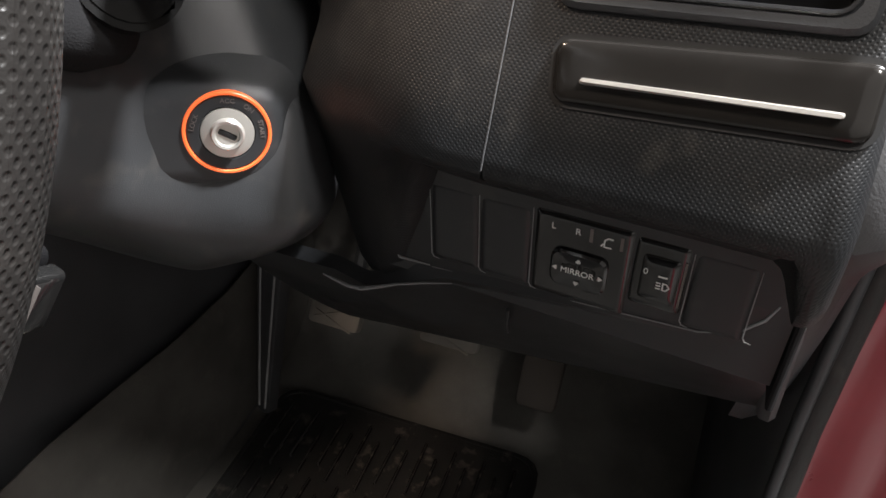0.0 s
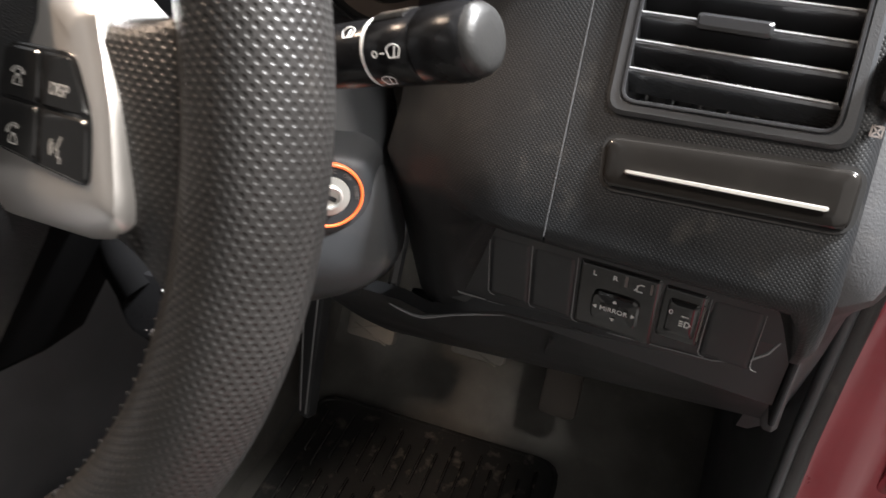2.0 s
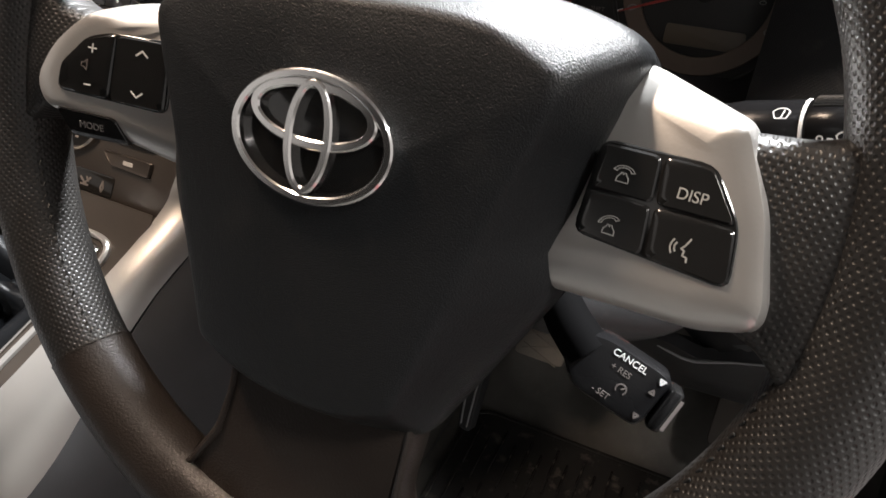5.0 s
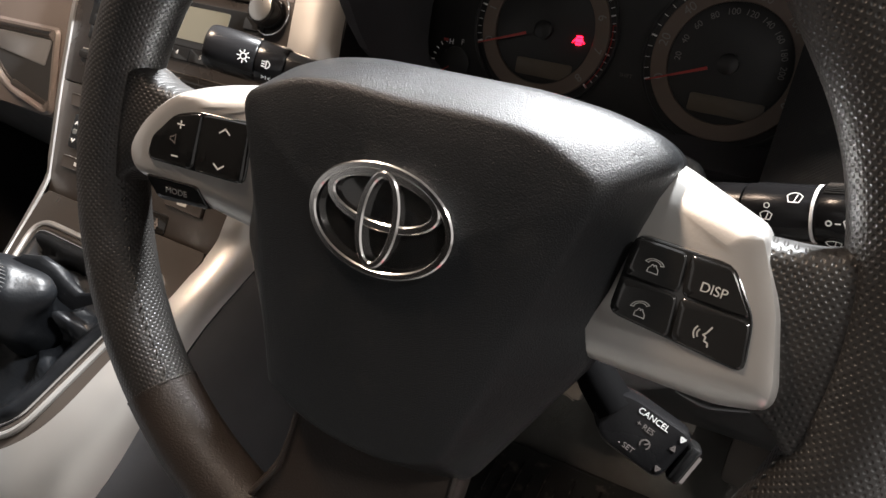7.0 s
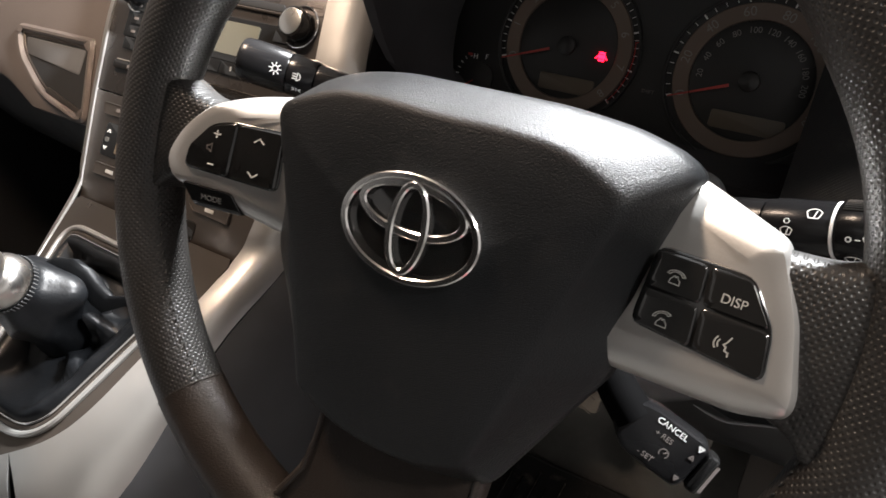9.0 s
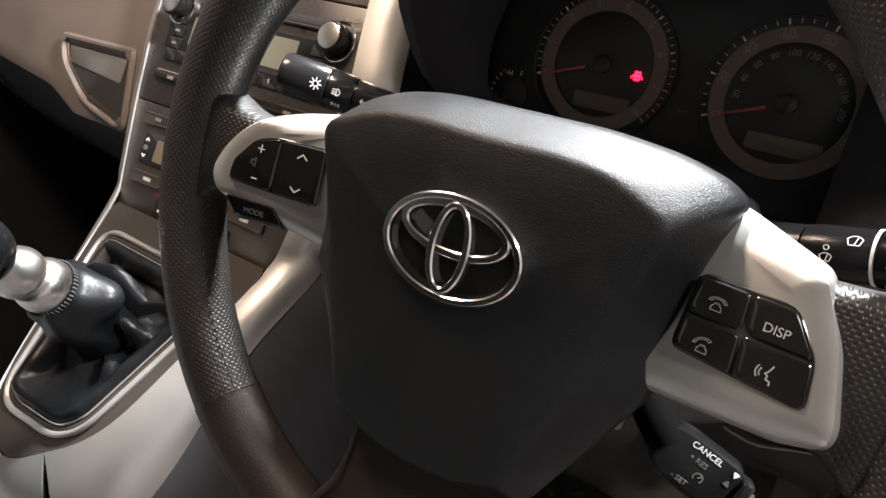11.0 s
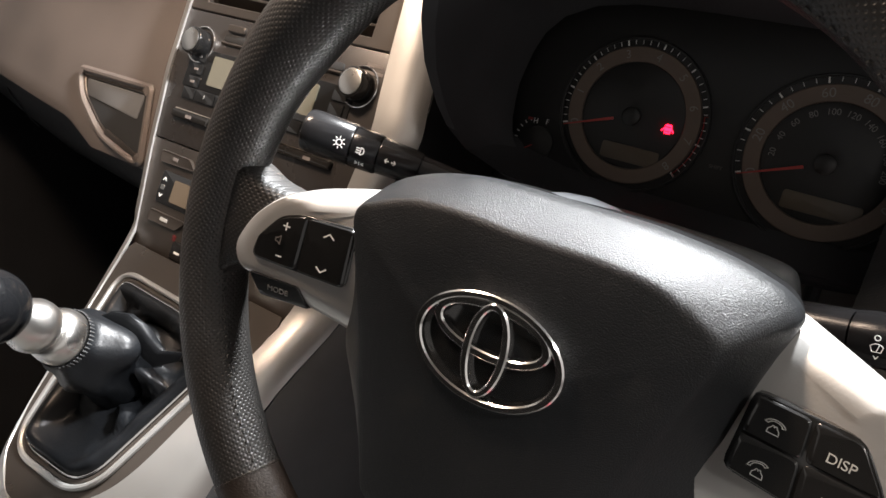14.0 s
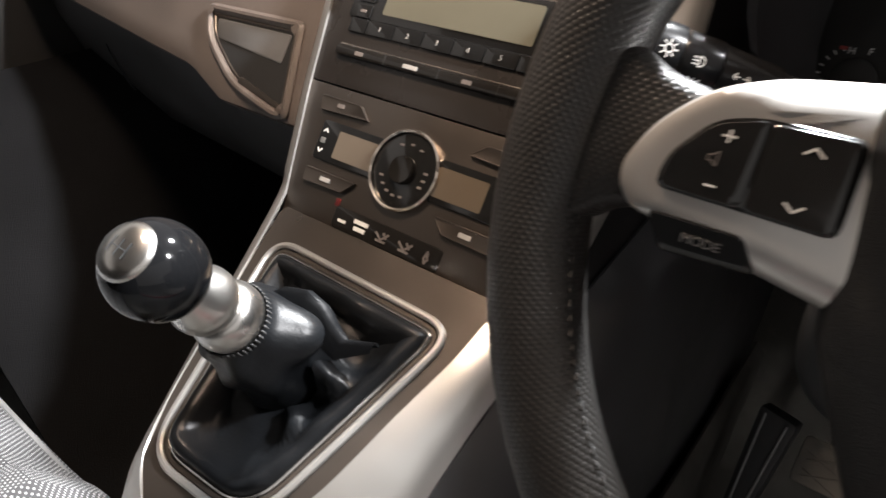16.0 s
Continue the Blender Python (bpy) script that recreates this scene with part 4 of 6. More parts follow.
part("key_housing", layers(round_poly([(-0.046, -0.032), (0.022, -0.030), (0.027, -0.012), (0.024, 0.018), (0.005, 0.024), (-0.034, 0.021), (-0.046, 0.004)], 0.014, 5),
                           [(-0.008, -0.022), (-0.003, -0.013), (0.0, -0.0085), (0.002, -0.0050), (0.005, -0.0025), (0.009, -0.0010), (0.013, -0.0003)]), SHROUD, column, "rounded plastic housing of the lock", KEY_AT, sharp=70)
part("stalk_boot", tube([(0.045, 0.012, -0.137), (0.066, 0.015, -0.129), (0.082, 0.0175, -0.123), (0.0825, 0.0175, -0.1228), (0.066, 0.015, -0.129)], [0.022, 0.0225, 0.0215, 0.0185, 0.017], 28), PIANO, column, "round black collar where the stalk leaves the shroud")
part("switch_housing", layers(rrect(0.150, 0.062, 0.020, 0.004, 0.010, 6), [(0.010, -0.142), (0.003, -0.136), (0.0, -0.120), (0.002, -0.096), (0.010, -0.088)]), DARK_PLASTIC, column, "black housing that carries both stalks", sharp=60)
lock = thing("ignition_lock", "metal ignition lock in a glowing orange ring", "ignition lock", WHEEL_AT @ KEY_AT)
part("glow_ring", ring_solid(oval(0.0189, 0.0189, n=48), oval(0.01735, 0.01735, n=48), -0.004, 0.0006, 0.0004), ORANGE, lock, "glowing orange plastic ring")
part("bezel", ring_solid(oval(0.0171, 0.0171, n=40), oval(0.0118, 0.0118, n=40), -0.004, 0.0002, 0.0004), SMOOTH, lock, "black bezel with position marks")
part("barrel", revolve([(0.0117, -0.006), (0.0117, -0.0006), (0.0113, 0.0003), (0.0100, 0.0006), (0.0074, 0.0009), (0.0071, 0.0026), (0.0065, 0.0032), (0.0054, 0.0030), (0.0049, 0.0018), (0, 0.0016)], 36), SATIN_STEEL, lock, "brushed metal lock barrel")
part("key_slot", prism(rrect(0.0082, 0.0026, 0.0008), 0.0010, 0.0021, 0.0002), DARK_VOID, lock, "dark key slot", Matrix.Rotation(radians(-22), 4, "Z"))
for text, a in (("LOCK", 165), ("ACC", 92), ("ON", 55), ("START", 12)):
    lettering(text, 0.0030, 0.0146 * math.cos(radians(a)), 0.0146 * math.sin(radians(a)), 0.0003, lock, GREY_PRINT, turn=a - 90)


def stalk(name, label, root, tip, profile, mats):
    """A lever: pieces turned about the line from root to tip; profile by piece in metres from the root."""
    root, tip = Vector(root), Vector(tip)
    d = (tip - root).normalized()
    up = Vector((0, 0, 1))
    x = up.cross(d).normalized()
    m = Matrix((x, d.cross(x), d)).transposed().to_4x4()
    m.translation = root
    ob = thing(name, label, "control stalk", m)
    for (pname, prof), mat_ in zip(profile, mats):
        part(pname, revolve([(r, z) for r, z in prof], 24), mat_, ob)
    return ob


STALK_GLOSS = material("semi_gloss_black_plastic", (0.009, 0.009, 0.0096), 0.26, spec=0.28, grain=0.05, vary=0.1)
KNOB_GREY = material("dark_grey_satin_plastic", (0.022, 0.022, 0.0215), 0.40, grain=0.1)
lights = stalk("light_stalk", "glossy black light control stalk behind the wheel", (-0.060, 0.150, 0.668), (-0.199, 0.094, 0.7085),
               [("arm", [(0.008, 0.0), (0.007, 0.05), (0.0085, 0.070), (0.009, 0.080)]), ("collar", [(0.0098, 0.0805), (0.0105, 0.083), (0.0116, 0.1055), (0.0114, 0.1060)]),
                ("switch_ring", [(0.0119, 0.1066), (0.0125, 0.1080), (0.0128, 0.1225), (0.0124, 0.1232)]),
                ("end_knob", [(0.0127, 0.1238), (0.0133, 0.1250), (0.0136, 0.1490), (0.0133, 0.1525), (0.0124, 0.1545), (0.0110, 0.1552), (0.0, 0.1555)])], [STALK_GLOSS] * 4)
wipers = stalk("wiper_stalk", "glossy black wiper control stalk behind the wheel", (0.0483, 0.1320, 0.6575), (0.186, 0.1068, 0.6993),
               [("arm", [(0.0128, 0.0), (0.0118, 0.020), (0.0114, 0.045), (0.0116, 0.068)]), ("body", [(0.0118, 0.069), (0.0126, 0.075), (0.0126, 0.098), (0.0122, 0.099)]),
                ("switch_ring", [(0.0128, 0.1000), (0.0135, 0.1012), (0.0137, 0.120), (0.0132, 0.121)]),
                ("end_knob", [(0.0132, 0.1213), (0.0139, 0.1223), (0.0142, 0.134), (0.0140, 0.1385), (0.0132, 0.1420), (0.0115, 0.1445), (0.0085, 0.1460), (0.0040, 0.1467), (0.0, 0.1468)])], [STALK_GLOSS] * 4)
part("end_cap", revolve([(0.0128, 0.1418), (0.0126, 0.1440), (0.0112, 0.1462), (0.0085, 0.1474), (0.0040, 0.1478), (0.0, 0.1478)], 28), KNOB_GREY, wipers, "grey satin end cap")
part("white_band", revolve([(0.0125, 0.0983), (0.0129, 0.0985), (0.0129, 0.0996), (0.0125, 0.0999)], 24), WHITE, wipers, "thin white index band")
bm = bmesh.new()
for k in range(10):
    box(0.0007, 0.0007, 0.015, 0.0002, Matrix.Rotation(radians(62 + 5.5 * k), 4, "Z") @ shift(0.0137, 0, 0.1095), bm)
part("grip_ribs", bm, KNOB_GREY, wipers)


def on_stalk(ob, stalk_ob, along, r, toward, spin=0.0):
    """Lay print on the lever's round face, on the side that looks toward a place."""
    m = stalk_ob.matrix_basis
    local = m.inverted() @ Vector(toward)
    n = Vector((local.x, local.y, 0)).normalized()
    z = Vector((0, 0, 1 if m.col[2].x > 0 else -1))
    x = z
    f = Matrix((x, n.cross(x), n)).transposed().to_4x4()
    f.translation = n * r + Vector((0, 0, along))
    ob.parent = stalk_ob
    ob.matrix_basis = f @ Matrix.Rotation(radians(spin), 4, "Z") @ Matrix.Scale(0.88, 4)
    return ob


EYE_SIDE = (0.12, -0.19, 0.85)
rays = [arc(0.0020, 0, 360, 12)] + [[(0.0028 * math.cos(a), 0.0028 * math.sin(a)), (0.0042 * math.cos(a), 0.0042 * math.sin(a))] for a in [math.pi * k / 4 for k in range(8)]]
on_stalk(strokes(rays, 0.0006, 0, 0, 0, lights), lights, 0.1300, 0.0135, EYE_SIDE)
beam = [[(-0.0008, 0.0024), (-0.0008, -0.0024)], arc(0.0024, -90, 90, 8, -0.0008, 0), [(-0.0016, 0.0016), (-0.0038, 0.0016)], [(-0.0016, 0), (-0.0038, 0)], [(-0.0016, -0.0016), (-0.0038, -0.0016)]]
on_stalk(strokes(beam, 0.0006, 0, 0, 0, lights), lights, 0.1155, 0.0129, (0.12, -0.19, 0.82))
on_stalk(strokes([[(-0.003, 0.001), (-0.0014, 0)], [(-0.003, -0.001), (-0.0014, 0)], [(0.003, 0.001), (0.0014, 0)], [(0.003, -0.001), (0.0014, 0)], [(0, 0.0012), (0, -0.0012)]], 0.0006, 0, 0, 0, lights), lights, 0.1155, 0.0129, (0.12, -0.25, 0.55))
on_stalk(strokes([[(-0.0036, 0), (-0.0010, 0)], [(-0.0026, 0.0014), (-0.0038, 0), (-0.0026, -0.0014)], [(0.0036, 0), (0.0010, 0)], [(0.0026, 0.0014), (0.0038, 0), (0.0026, -0.0014)]], 0.0007, 0, 0, 0, lights), lights, 0.0975, 0.0116, (0.12, -0.19, 0.80))
screen = [[(-0.0036, 0.0014), (-0.0024, -0.002), (0.0024, -0.002), (0.0036, 0.0014)], arc(0.0044, 38, 142, 8, 0, -0.0012), [(0, -0.002), (0.0012, 0.0022)]]
on_stalk(strokes(screen, 0.0004, 0, 0, 0, wipers), wipers, 0.0915, 0.0129, (0.15, -0.19, 1.1))
on_stalk(strokes([arc(0.0013, 0, 360, 10, 0, 0.0045), *[[(p[0] * 0.8, p[1] * 0.8 - 0.001) for p in ln] for ln in screen], [(-0.001, -0.0045), (0, -0.006), (0.001, -0.0045)]], 0.0004, 0, 0, 0, wipers), wipers, 0.081, 0.0129, (0.15, -0.19, 0.80))
on_stalk(strokes([arc(0.0012, 0, 360, 10, -0.004, 0), [(-0.001, 0), (0.001, 0)], *[[(p[0] + 0.006, p[1]) for p in ln] for ln in screen]], 0.0006, 0, 0, 0, wipers), wipers, 0.110, 0.0139, (0.25, -0.15, 0.78))
on_stalk(strokes(screen, 0.0004, 0, 0, 0, wipers), wipers, 0.108, 0.0139, (0.25, -0.15, 0.55))

# cruise control stalk
CRUISE_AT = basis((0.1045, 0.0150, 0.6215), (0.93, 0.0, -0.37), (0.36, 0.55, 0.82)) @ Matrix.Scale(0.77, 4)
cruise = thing("cruise_stalk", "black cruise control stalk below the wheel", "control stalk", CRUISE_AT)
# The arm's near-black colour holds the shadow of the spoke pad.
part("arm", tube([(-0.075, 0.028, -0.022), (-0.055, 0.020, -0.016), (-0.034, 0.008, -0.010), (-0.018, 0.001, -0.008)], [0.0085, 0.0100, 0.0115, 0.0122], 16), SHADE_BLACK, cruise)
part("head", layers(round_poly([(-0.030, -0.004), (-0.016, -0.0165), (0.021, -0.0165), (0.022, 0.0150), (-0.014, 0.0150), (-0.028, 0.010)], 0.006, 4), [(0.004, -0.018), (0, -0.014), (0, -0.003), (0.0015, -0.0004), (0.004, 0.0)]), STALK_GLOSS, cruise, "gloss black stalk head")
part("end_button", layers(rrect(0.008, 0.024, 0.003, 0.0265, -0.0008), [(0.002, -0.015), (0, -0.013), (0, -0.003), (0.001, -0.001), (0.002, -0.0006)]), PIANO, cruise, "gloss black end button with pale print")
strokes([[(0, -0.008), (0, 0.008)]], 0.0026, 0.0300, -0.0008, -0.0012, cruise, GREY_PRINT, name="end_print")
lettering("CANCEL", 0.0048, 0.000, 0.0105, 0.0002, cruise)
strokes([[(0.0012, 0.001), (0.0, -0.0012), (-0.0012, 0.001), (0.0012, 0.001)]], 0.0011, 0.0175, 0.0105, 0.0002, cruise)
lettering("+ RES", 0.0044, -0.001, 0.0040, 0.0002, cruise, GREY_PRINT)
lettering("- SET", 0.0044, -0.003, -0.0105, 0.0002, cruise, GREY_PRINT)
strokes([arc(0.0026, -40, 220, 10), [(0, 0), (0.0014, 0.0016)]], 0.0007, 0.004, -0.0035, 0.0002, cruise, GREY_PRINT)
for yy, up in ((0.0040, 1), (-0.0105, -1)):
    strokes([[(0.0012, -0.001 * up), (0.0, 0.0012 * up), (-0.0012, -0.001 * up), (0.0012, -0.001 * up)]], 0.0009, 0.0165, yy, 0.0002, cruise, GREY_PRINT)

# ---- driver's air vent, drawer ----
vent = thing("air_vent", "black plastic side air vent with horizontal slats", "air vent", FASCIA_AT)


def fp(x, z):
    return fascia(x, z)[:2]


vo = [fp(0.2195, 0.6555), fp(0.3110, 0.6585), fp(0.3110, 0.748), fp(0.2195, 0.746)]
vi = [fp(0.2255, 0.6605), fp(0.3045, 0.6630), fp(0.3045, 0.742), fp(0.2255, 0.740)]
part("frame", ring_solid(round_poly(vo, 0.008, 4), round_poly(vi, 0.006, 4), -0.045, 0.0028, 0.0016), SMOOTH, vent, "black plastic vent frame")
part("frame_edge", tube([(x, y, 0.0026) for x, y in round_poly(vi, 0.006, 4)], 0.0009, 6, closed=True), SLAT_GLOSS, vent, "glossy inner edge")
part("duct_back", prism(round_poly(vi, 0.004, 2), -0.047, -0.044), DARK_VOID, vent, "dark duct")
x0, x1 = fp(0.2258, 0.7)[0], fp(0.3042, 0.7)[0]
for k in range(8):
    z = 0.6685 + 0.0096 * k
    yy = fp(0.27, z)[1]
    m = shift((x0 + x1) / 2 - 0.0594 * 0 , yy, -0.006) @ Matrix.Rotation(radians(-38), 4, "X")
    slat = part("slat", box(x1 - x0 + 0.003, 0.0024, 0.012, 0.0008, m), SLAT_GLOSS, vent)
    # The rod's pale colour paints the gleam on the slat's front edge.
    part("slat_gleam", tube([m @ Vector((s * (x1 - x0) * 0.5, 0.0008, 0.0062)) for s in (-1, -0.5, 0, 0.5, 1)], 0.00055, 6), PALE_EDGE, slat, "pale rod painted as the gleam on the front edge")
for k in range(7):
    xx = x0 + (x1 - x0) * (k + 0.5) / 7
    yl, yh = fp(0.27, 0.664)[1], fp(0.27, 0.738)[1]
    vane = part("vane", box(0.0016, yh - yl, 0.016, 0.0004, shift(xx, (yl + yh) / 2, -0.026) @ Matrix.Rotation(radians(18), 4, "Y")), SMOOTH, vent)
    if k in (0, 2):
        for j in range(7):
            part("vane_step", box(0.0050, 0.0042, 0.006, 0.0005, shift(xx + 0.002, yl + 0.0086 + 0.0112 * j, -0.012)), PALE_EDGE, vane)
hx0, hz = fp(0.2475, 0.691)
hx1 = fp(0.2755, 0.691)[0]
part("slider", layers(rrect(hx1 - hx0, 0.0060, 0.002, (hx0 + hx1) / 2, hz), [(0.001, -0.006), (0, -0.004), (0, 0.0008), (0.0012, 0.002)]), SLAT_GLOSS, vent, "gloss grey slider tab")
wheel_at = shift(*fp(0.3185, 0.684), -0.004) @ Matrix.Rotation(radians(90), 4, "Y")
thumb = part("thumb_wheel", revolve([(0.012, -0.0035), (0.013, -0.003), (0.013, 0.003), (0.012, 0.0035)], 30), PIANO, vent, "black thumb wheel beside the slats", wheel_at)
strokes([[(-0.0018, -0.0018), (0.0018, -0.0018), (0.0018, 0.0018), (-0.0018, 0.0018), (-0.0018, -0.0018)], [(-0.0018, -0.0018), (0.0018, 0.0018)], [(-0.0018, 0.0018), (0.0018, -0.0018)]], 0.0006, *fp(0.3165, 0.666), 0.0018, vent, GREY_PRINT)

drawer = thing("coin_drawer", "gloss dark brown pull-out drawer with a chrome strip", "drawer", FASCIA_AT)
dc = [fp(0.2252, 0.6305), fp(0.3160, 0.6345), fp(0.3165, 0.6535), fp(0.2235, 0.6475)]
part("recess", prism(inset(ccw(round_poly(dc, 0.006, 5)), -0.0018), -0.006, 0.0006), DARK_VOID, drawer, "dark gap round the drawer")
part("front", layers(round_poly(dc, 0.005, 5), [(0, -0.004), (0, 0.0014), (0.0006, 0.0022), (0.0020, 0.0028), (0.006, 0.0031)]), BROWN_PIANO, drawer, "gloss dark brown drawer front")
sx0, sy0 = fp(0.2338, 0.6367)
sx1, sy1 = fp(0.3082, 0.6400)
part("chrome_strip", layers(round_poly([(sx0, sy0 - 0.0008), (sx1, sy1 - 0.0008), (sx1, sy1 + 0.0008), (sx0, sy0 + 0.0008)], 0.0008, 2), [(0, 0.002), (0, 0.0042), (0.0006, 0.0052)]), SATIN_STEEL, drawer, "slim chrome strip")

# ---- switch row ----
panel = thing("switch_panel", "recessed black plastic switch panel with a mirror switch", "switch panel", SWITCH_AT)


def sw(x, z):
    return (x - 0.23) * 1.004, z - 0.55


outline = round_poly([sw(0.1430, 0.5185), sw(0.165, 0.5190), sw(0.290, 0.5290), sw(0.306, 0.5360), sw(0.3145, 0.5520), sw(0.313, 0.5735), sw(0.1560, 0.5735)], 0.006, 4)
part("plate", prism(outline, -0.002, 0.0030, 0.0008), PANEL, panel, "black plastic plate")
a, b, c, d = sw(0.1560, 0.5715), sw(0.1445, 0.5240), sw(0.1470, 0.5195), sw(0.1640, 0.5200)
part("plate_edge", tube([(*a, 0.0030), (*b, 0.0032), (*c, 0.0032), (*d, 0.0030)], [0.0004, 0.0007, 0.0008, 0.0004], 6), PALE_EDGE, panel, "pale line along the plate edge")


# Seam line; its pale colour stands in for the sheen along it.
part("plate_seam", tube([(*sw(x, z), 0.0031) for x, z in ((0.165, 0.5195), (0.205, 0.5228), (0.250, 0.5262), (0.288, 0.5293), (0.302, 0.5345), (0.3105, 0.5445), (0.3138, 0.553))], [0.0002, 0.0003, 0.0003, 0.0004, 0.0006, 0.0007, 0.0004], 6), PALE_EDGE, panel, "thin seam round the plate with its sheen painted pale")


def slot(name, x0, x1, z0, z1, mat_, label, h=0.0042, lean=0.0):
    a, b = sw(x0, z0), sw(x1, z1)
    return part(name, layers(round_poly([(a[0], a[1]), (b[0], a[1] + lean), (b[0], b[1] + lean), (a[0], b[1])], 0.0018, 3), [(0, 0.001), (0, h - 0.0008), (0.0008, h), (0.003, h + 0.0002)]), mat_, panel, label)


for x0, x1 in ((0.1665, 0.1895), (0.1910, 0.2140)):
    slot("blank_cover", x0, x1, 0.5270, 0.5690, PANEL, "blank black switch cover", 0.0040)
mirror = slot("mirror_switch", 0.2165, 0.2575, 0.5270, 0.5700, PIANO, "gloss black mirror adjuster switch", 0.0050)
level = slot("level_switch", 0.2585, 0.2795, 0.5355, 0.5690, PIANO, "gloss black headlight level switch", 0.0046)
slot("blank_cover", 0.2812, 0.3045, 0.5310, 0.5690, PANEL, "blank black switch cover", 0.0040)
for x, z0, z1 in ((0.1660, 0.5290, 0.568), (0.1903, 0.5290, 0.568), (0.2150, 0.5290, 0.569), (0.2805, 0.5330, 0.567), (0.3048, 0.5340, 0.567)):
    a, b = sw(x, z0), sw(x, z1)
    part("cover_edge", tube([(a[0] + 0.0035, a[1] - 0.0030, 0.0034), (a[0] + 0.0010, a[1] - 0.0020, 0.0040), (a[0], a[1], 0.0042), (b[0], b[1], 0.0042)], [0.0002, 0.0003, 0.0003, 0.0002], 6), PALE_EDGE, panel, "pale line along a switch cover edge")
kx, kz = sw(0.2370, 0.5446)
part("rocker", layers(rrect(0.0245, 0.0185, 0.005, kx, kz, 5), [(0, 0.004), (0, 0.0064), (0.001, 0.0074), (0.005, 0.0066), (0.008, 0.0062)]), PIANO, mirror, "gloss black four-way rocker")
lettering("MIRROR", 0.0040, kx, kz, 0.0077, mirror)
for dx, dy, a in ((-0.0098, 0, 90), (0.0098, 0, -90), (0, 0.0058, 0), (0, -0.0058, 180)):
    strokes([[(-0.0008, -0.0005), (0.0, 0.0007), (0.0008, -0.0005), (-0.0008, -0.0005)]], 0.0007, kx + dx, kz + dy, 0.0074, mirror, WHITE, a)
for text, x in (("L", 0.2245), ("R", 0.2350)):
    lettering(text, 0.0042, *sw(x, 0.5635), 0.0053, mirror)
strokes([[(0, -0.0028), (0, 0.0028)]], 0.0014, *sw(0.2405, 0.5635), 0.0052, mirror, GREY_PRINT, name="lever_edge")
strokes([[(0.0014, -0.0022), (-0.0014, -0.0022), (-0.0014, 0.0010), (0.0, 0.0022), (0.0018, 0.0022)], [(-0.0014, -0.0004), (-0.0026, -0.002)]], 0.0006, *sw(0.2475, 0.5620), 0.0053, mirror)
strokes([[(0, -0.0028), (0, 0.0028)]], 0.0012, *sw(0.2530, 0.5630), 0.0052, mirror, GREY_PRINT, name="lever_edge")
lx, lz = sw(0.2665, 0.5510)
part("thumb_wheel", layers(rrect(0.0150, 0.022, 0.002, lx + 0.003, lz), [(0, 0.0035), (0, 0.0050), (0.001, 0.0058), (0.004, 0.0062)]), PIANO, level, "gloss black level wheel")
lettering("0", 0.0040, lx - 0.0025, lz + 0.0035, 0.0064, level)
strokes([[(-0.0016, 0), (0.0016, 0)]], 0.0007, lx + 0.0045, lz + 0.0028, 0.0064, level)
strokes([[(0.0, 0.0016), (0.0, -0.0016), (0.0014, -0.0016), (0.0026, 0.0), (0.0014, 0.0016), (0.0, 0.0016)], [(-0.001, 0.0014), (-0.0026, 0.0014)], [(-0.001, 0), (-0.0026, 0)], [(-0.001, -0.0014), (-0.0026, -0.0014)]], 0.0006, lx + 0.0050, lz - 0.0018, 0.0064, level)
strokes([[(0, -0.011), (0, 0.011)]], 0.0008, lx + 0.0120, lz, 0.0050, level, GREY_PRINT, name="bright_edge")

# ---- pedals and floor ----
def pedal(name, label, x, y, z, w, h, mat_):
    m = basis((x, y, z), (1, 0, 0), (0, 0.62, 0.78))
    ob = thing(name, label, "pedal", m, group="foot pedals")
    part("pad", prism(rrect(w, h, 0.006), -0.004, 0.006, 0.002), mat_, ob, "worn ribbed rubber pad")
    for k in range(5):
        part("pad_rib", box(w * 0.8, 0.0022, 0.002, 0.0006, shift(0, h * (k - 2) * 0.18, 0.0062) @ Matrix.Rotation(radians(20 if k % 2 else -20), 4, "Z")), mat_, ob)
    part("arm", tube([(0, h * 0.2, -0.004), (0.0, h * 0.9, -0.03), (0.0, 0.16, -0.02), (0.0, 0.30, 0.01)], 0.008, 8), SMOOTH, ob)
    return ob


pedal("clutch_pedal", "clutch pedal with a worn grey rubber pad", -0.050, 0.405, 0.238, 0.060, 0.048, METAL_WORN)
pedal("brake_pedal", "brake pedal with a worn grey rubber pad", 0.078, 0.415, 0.246, 0.062, 0.048, METAL_WORN)
acc = thing("accelerator_pedal", "long dark accelerator pedal hanging above the floor", "pedal", basis((0.170, 0.45, 0.215), (1, 0, 0), (0, 0.62, 0.78)), group="foot pedals")
part("pad", prism(rrect(0.042, 0.13, 0.008), -0.004, 0.008, 0.002), material("brown_black_rubber", (0.020, 0.016, 0.013), 0.8, grain=0.4), acc)
post = thing("support_bracket", "black ribbed plastic bracket beside the clutch pedal", "bracket", basis((-0.112, 0.352, 0.190), (1, -0.25, 0), (-0.02, 0.28, 1)))
part("strip", prism(round_poly([(-0.010, -0.075), (0.008, -0.075), (0.019, 0.115), (-0.019, 0.115)], 0.006), -0.008, 0.006, 0.003), SMOOTH, post)
for a in (-1, 1):
    part("rib", tube([(a * 0.0045, -0.066, 0.007), (a * 0.011, 0.11, 0.007)], 0.0013, 6), PALE_EDGE, post, "pale raised rib")

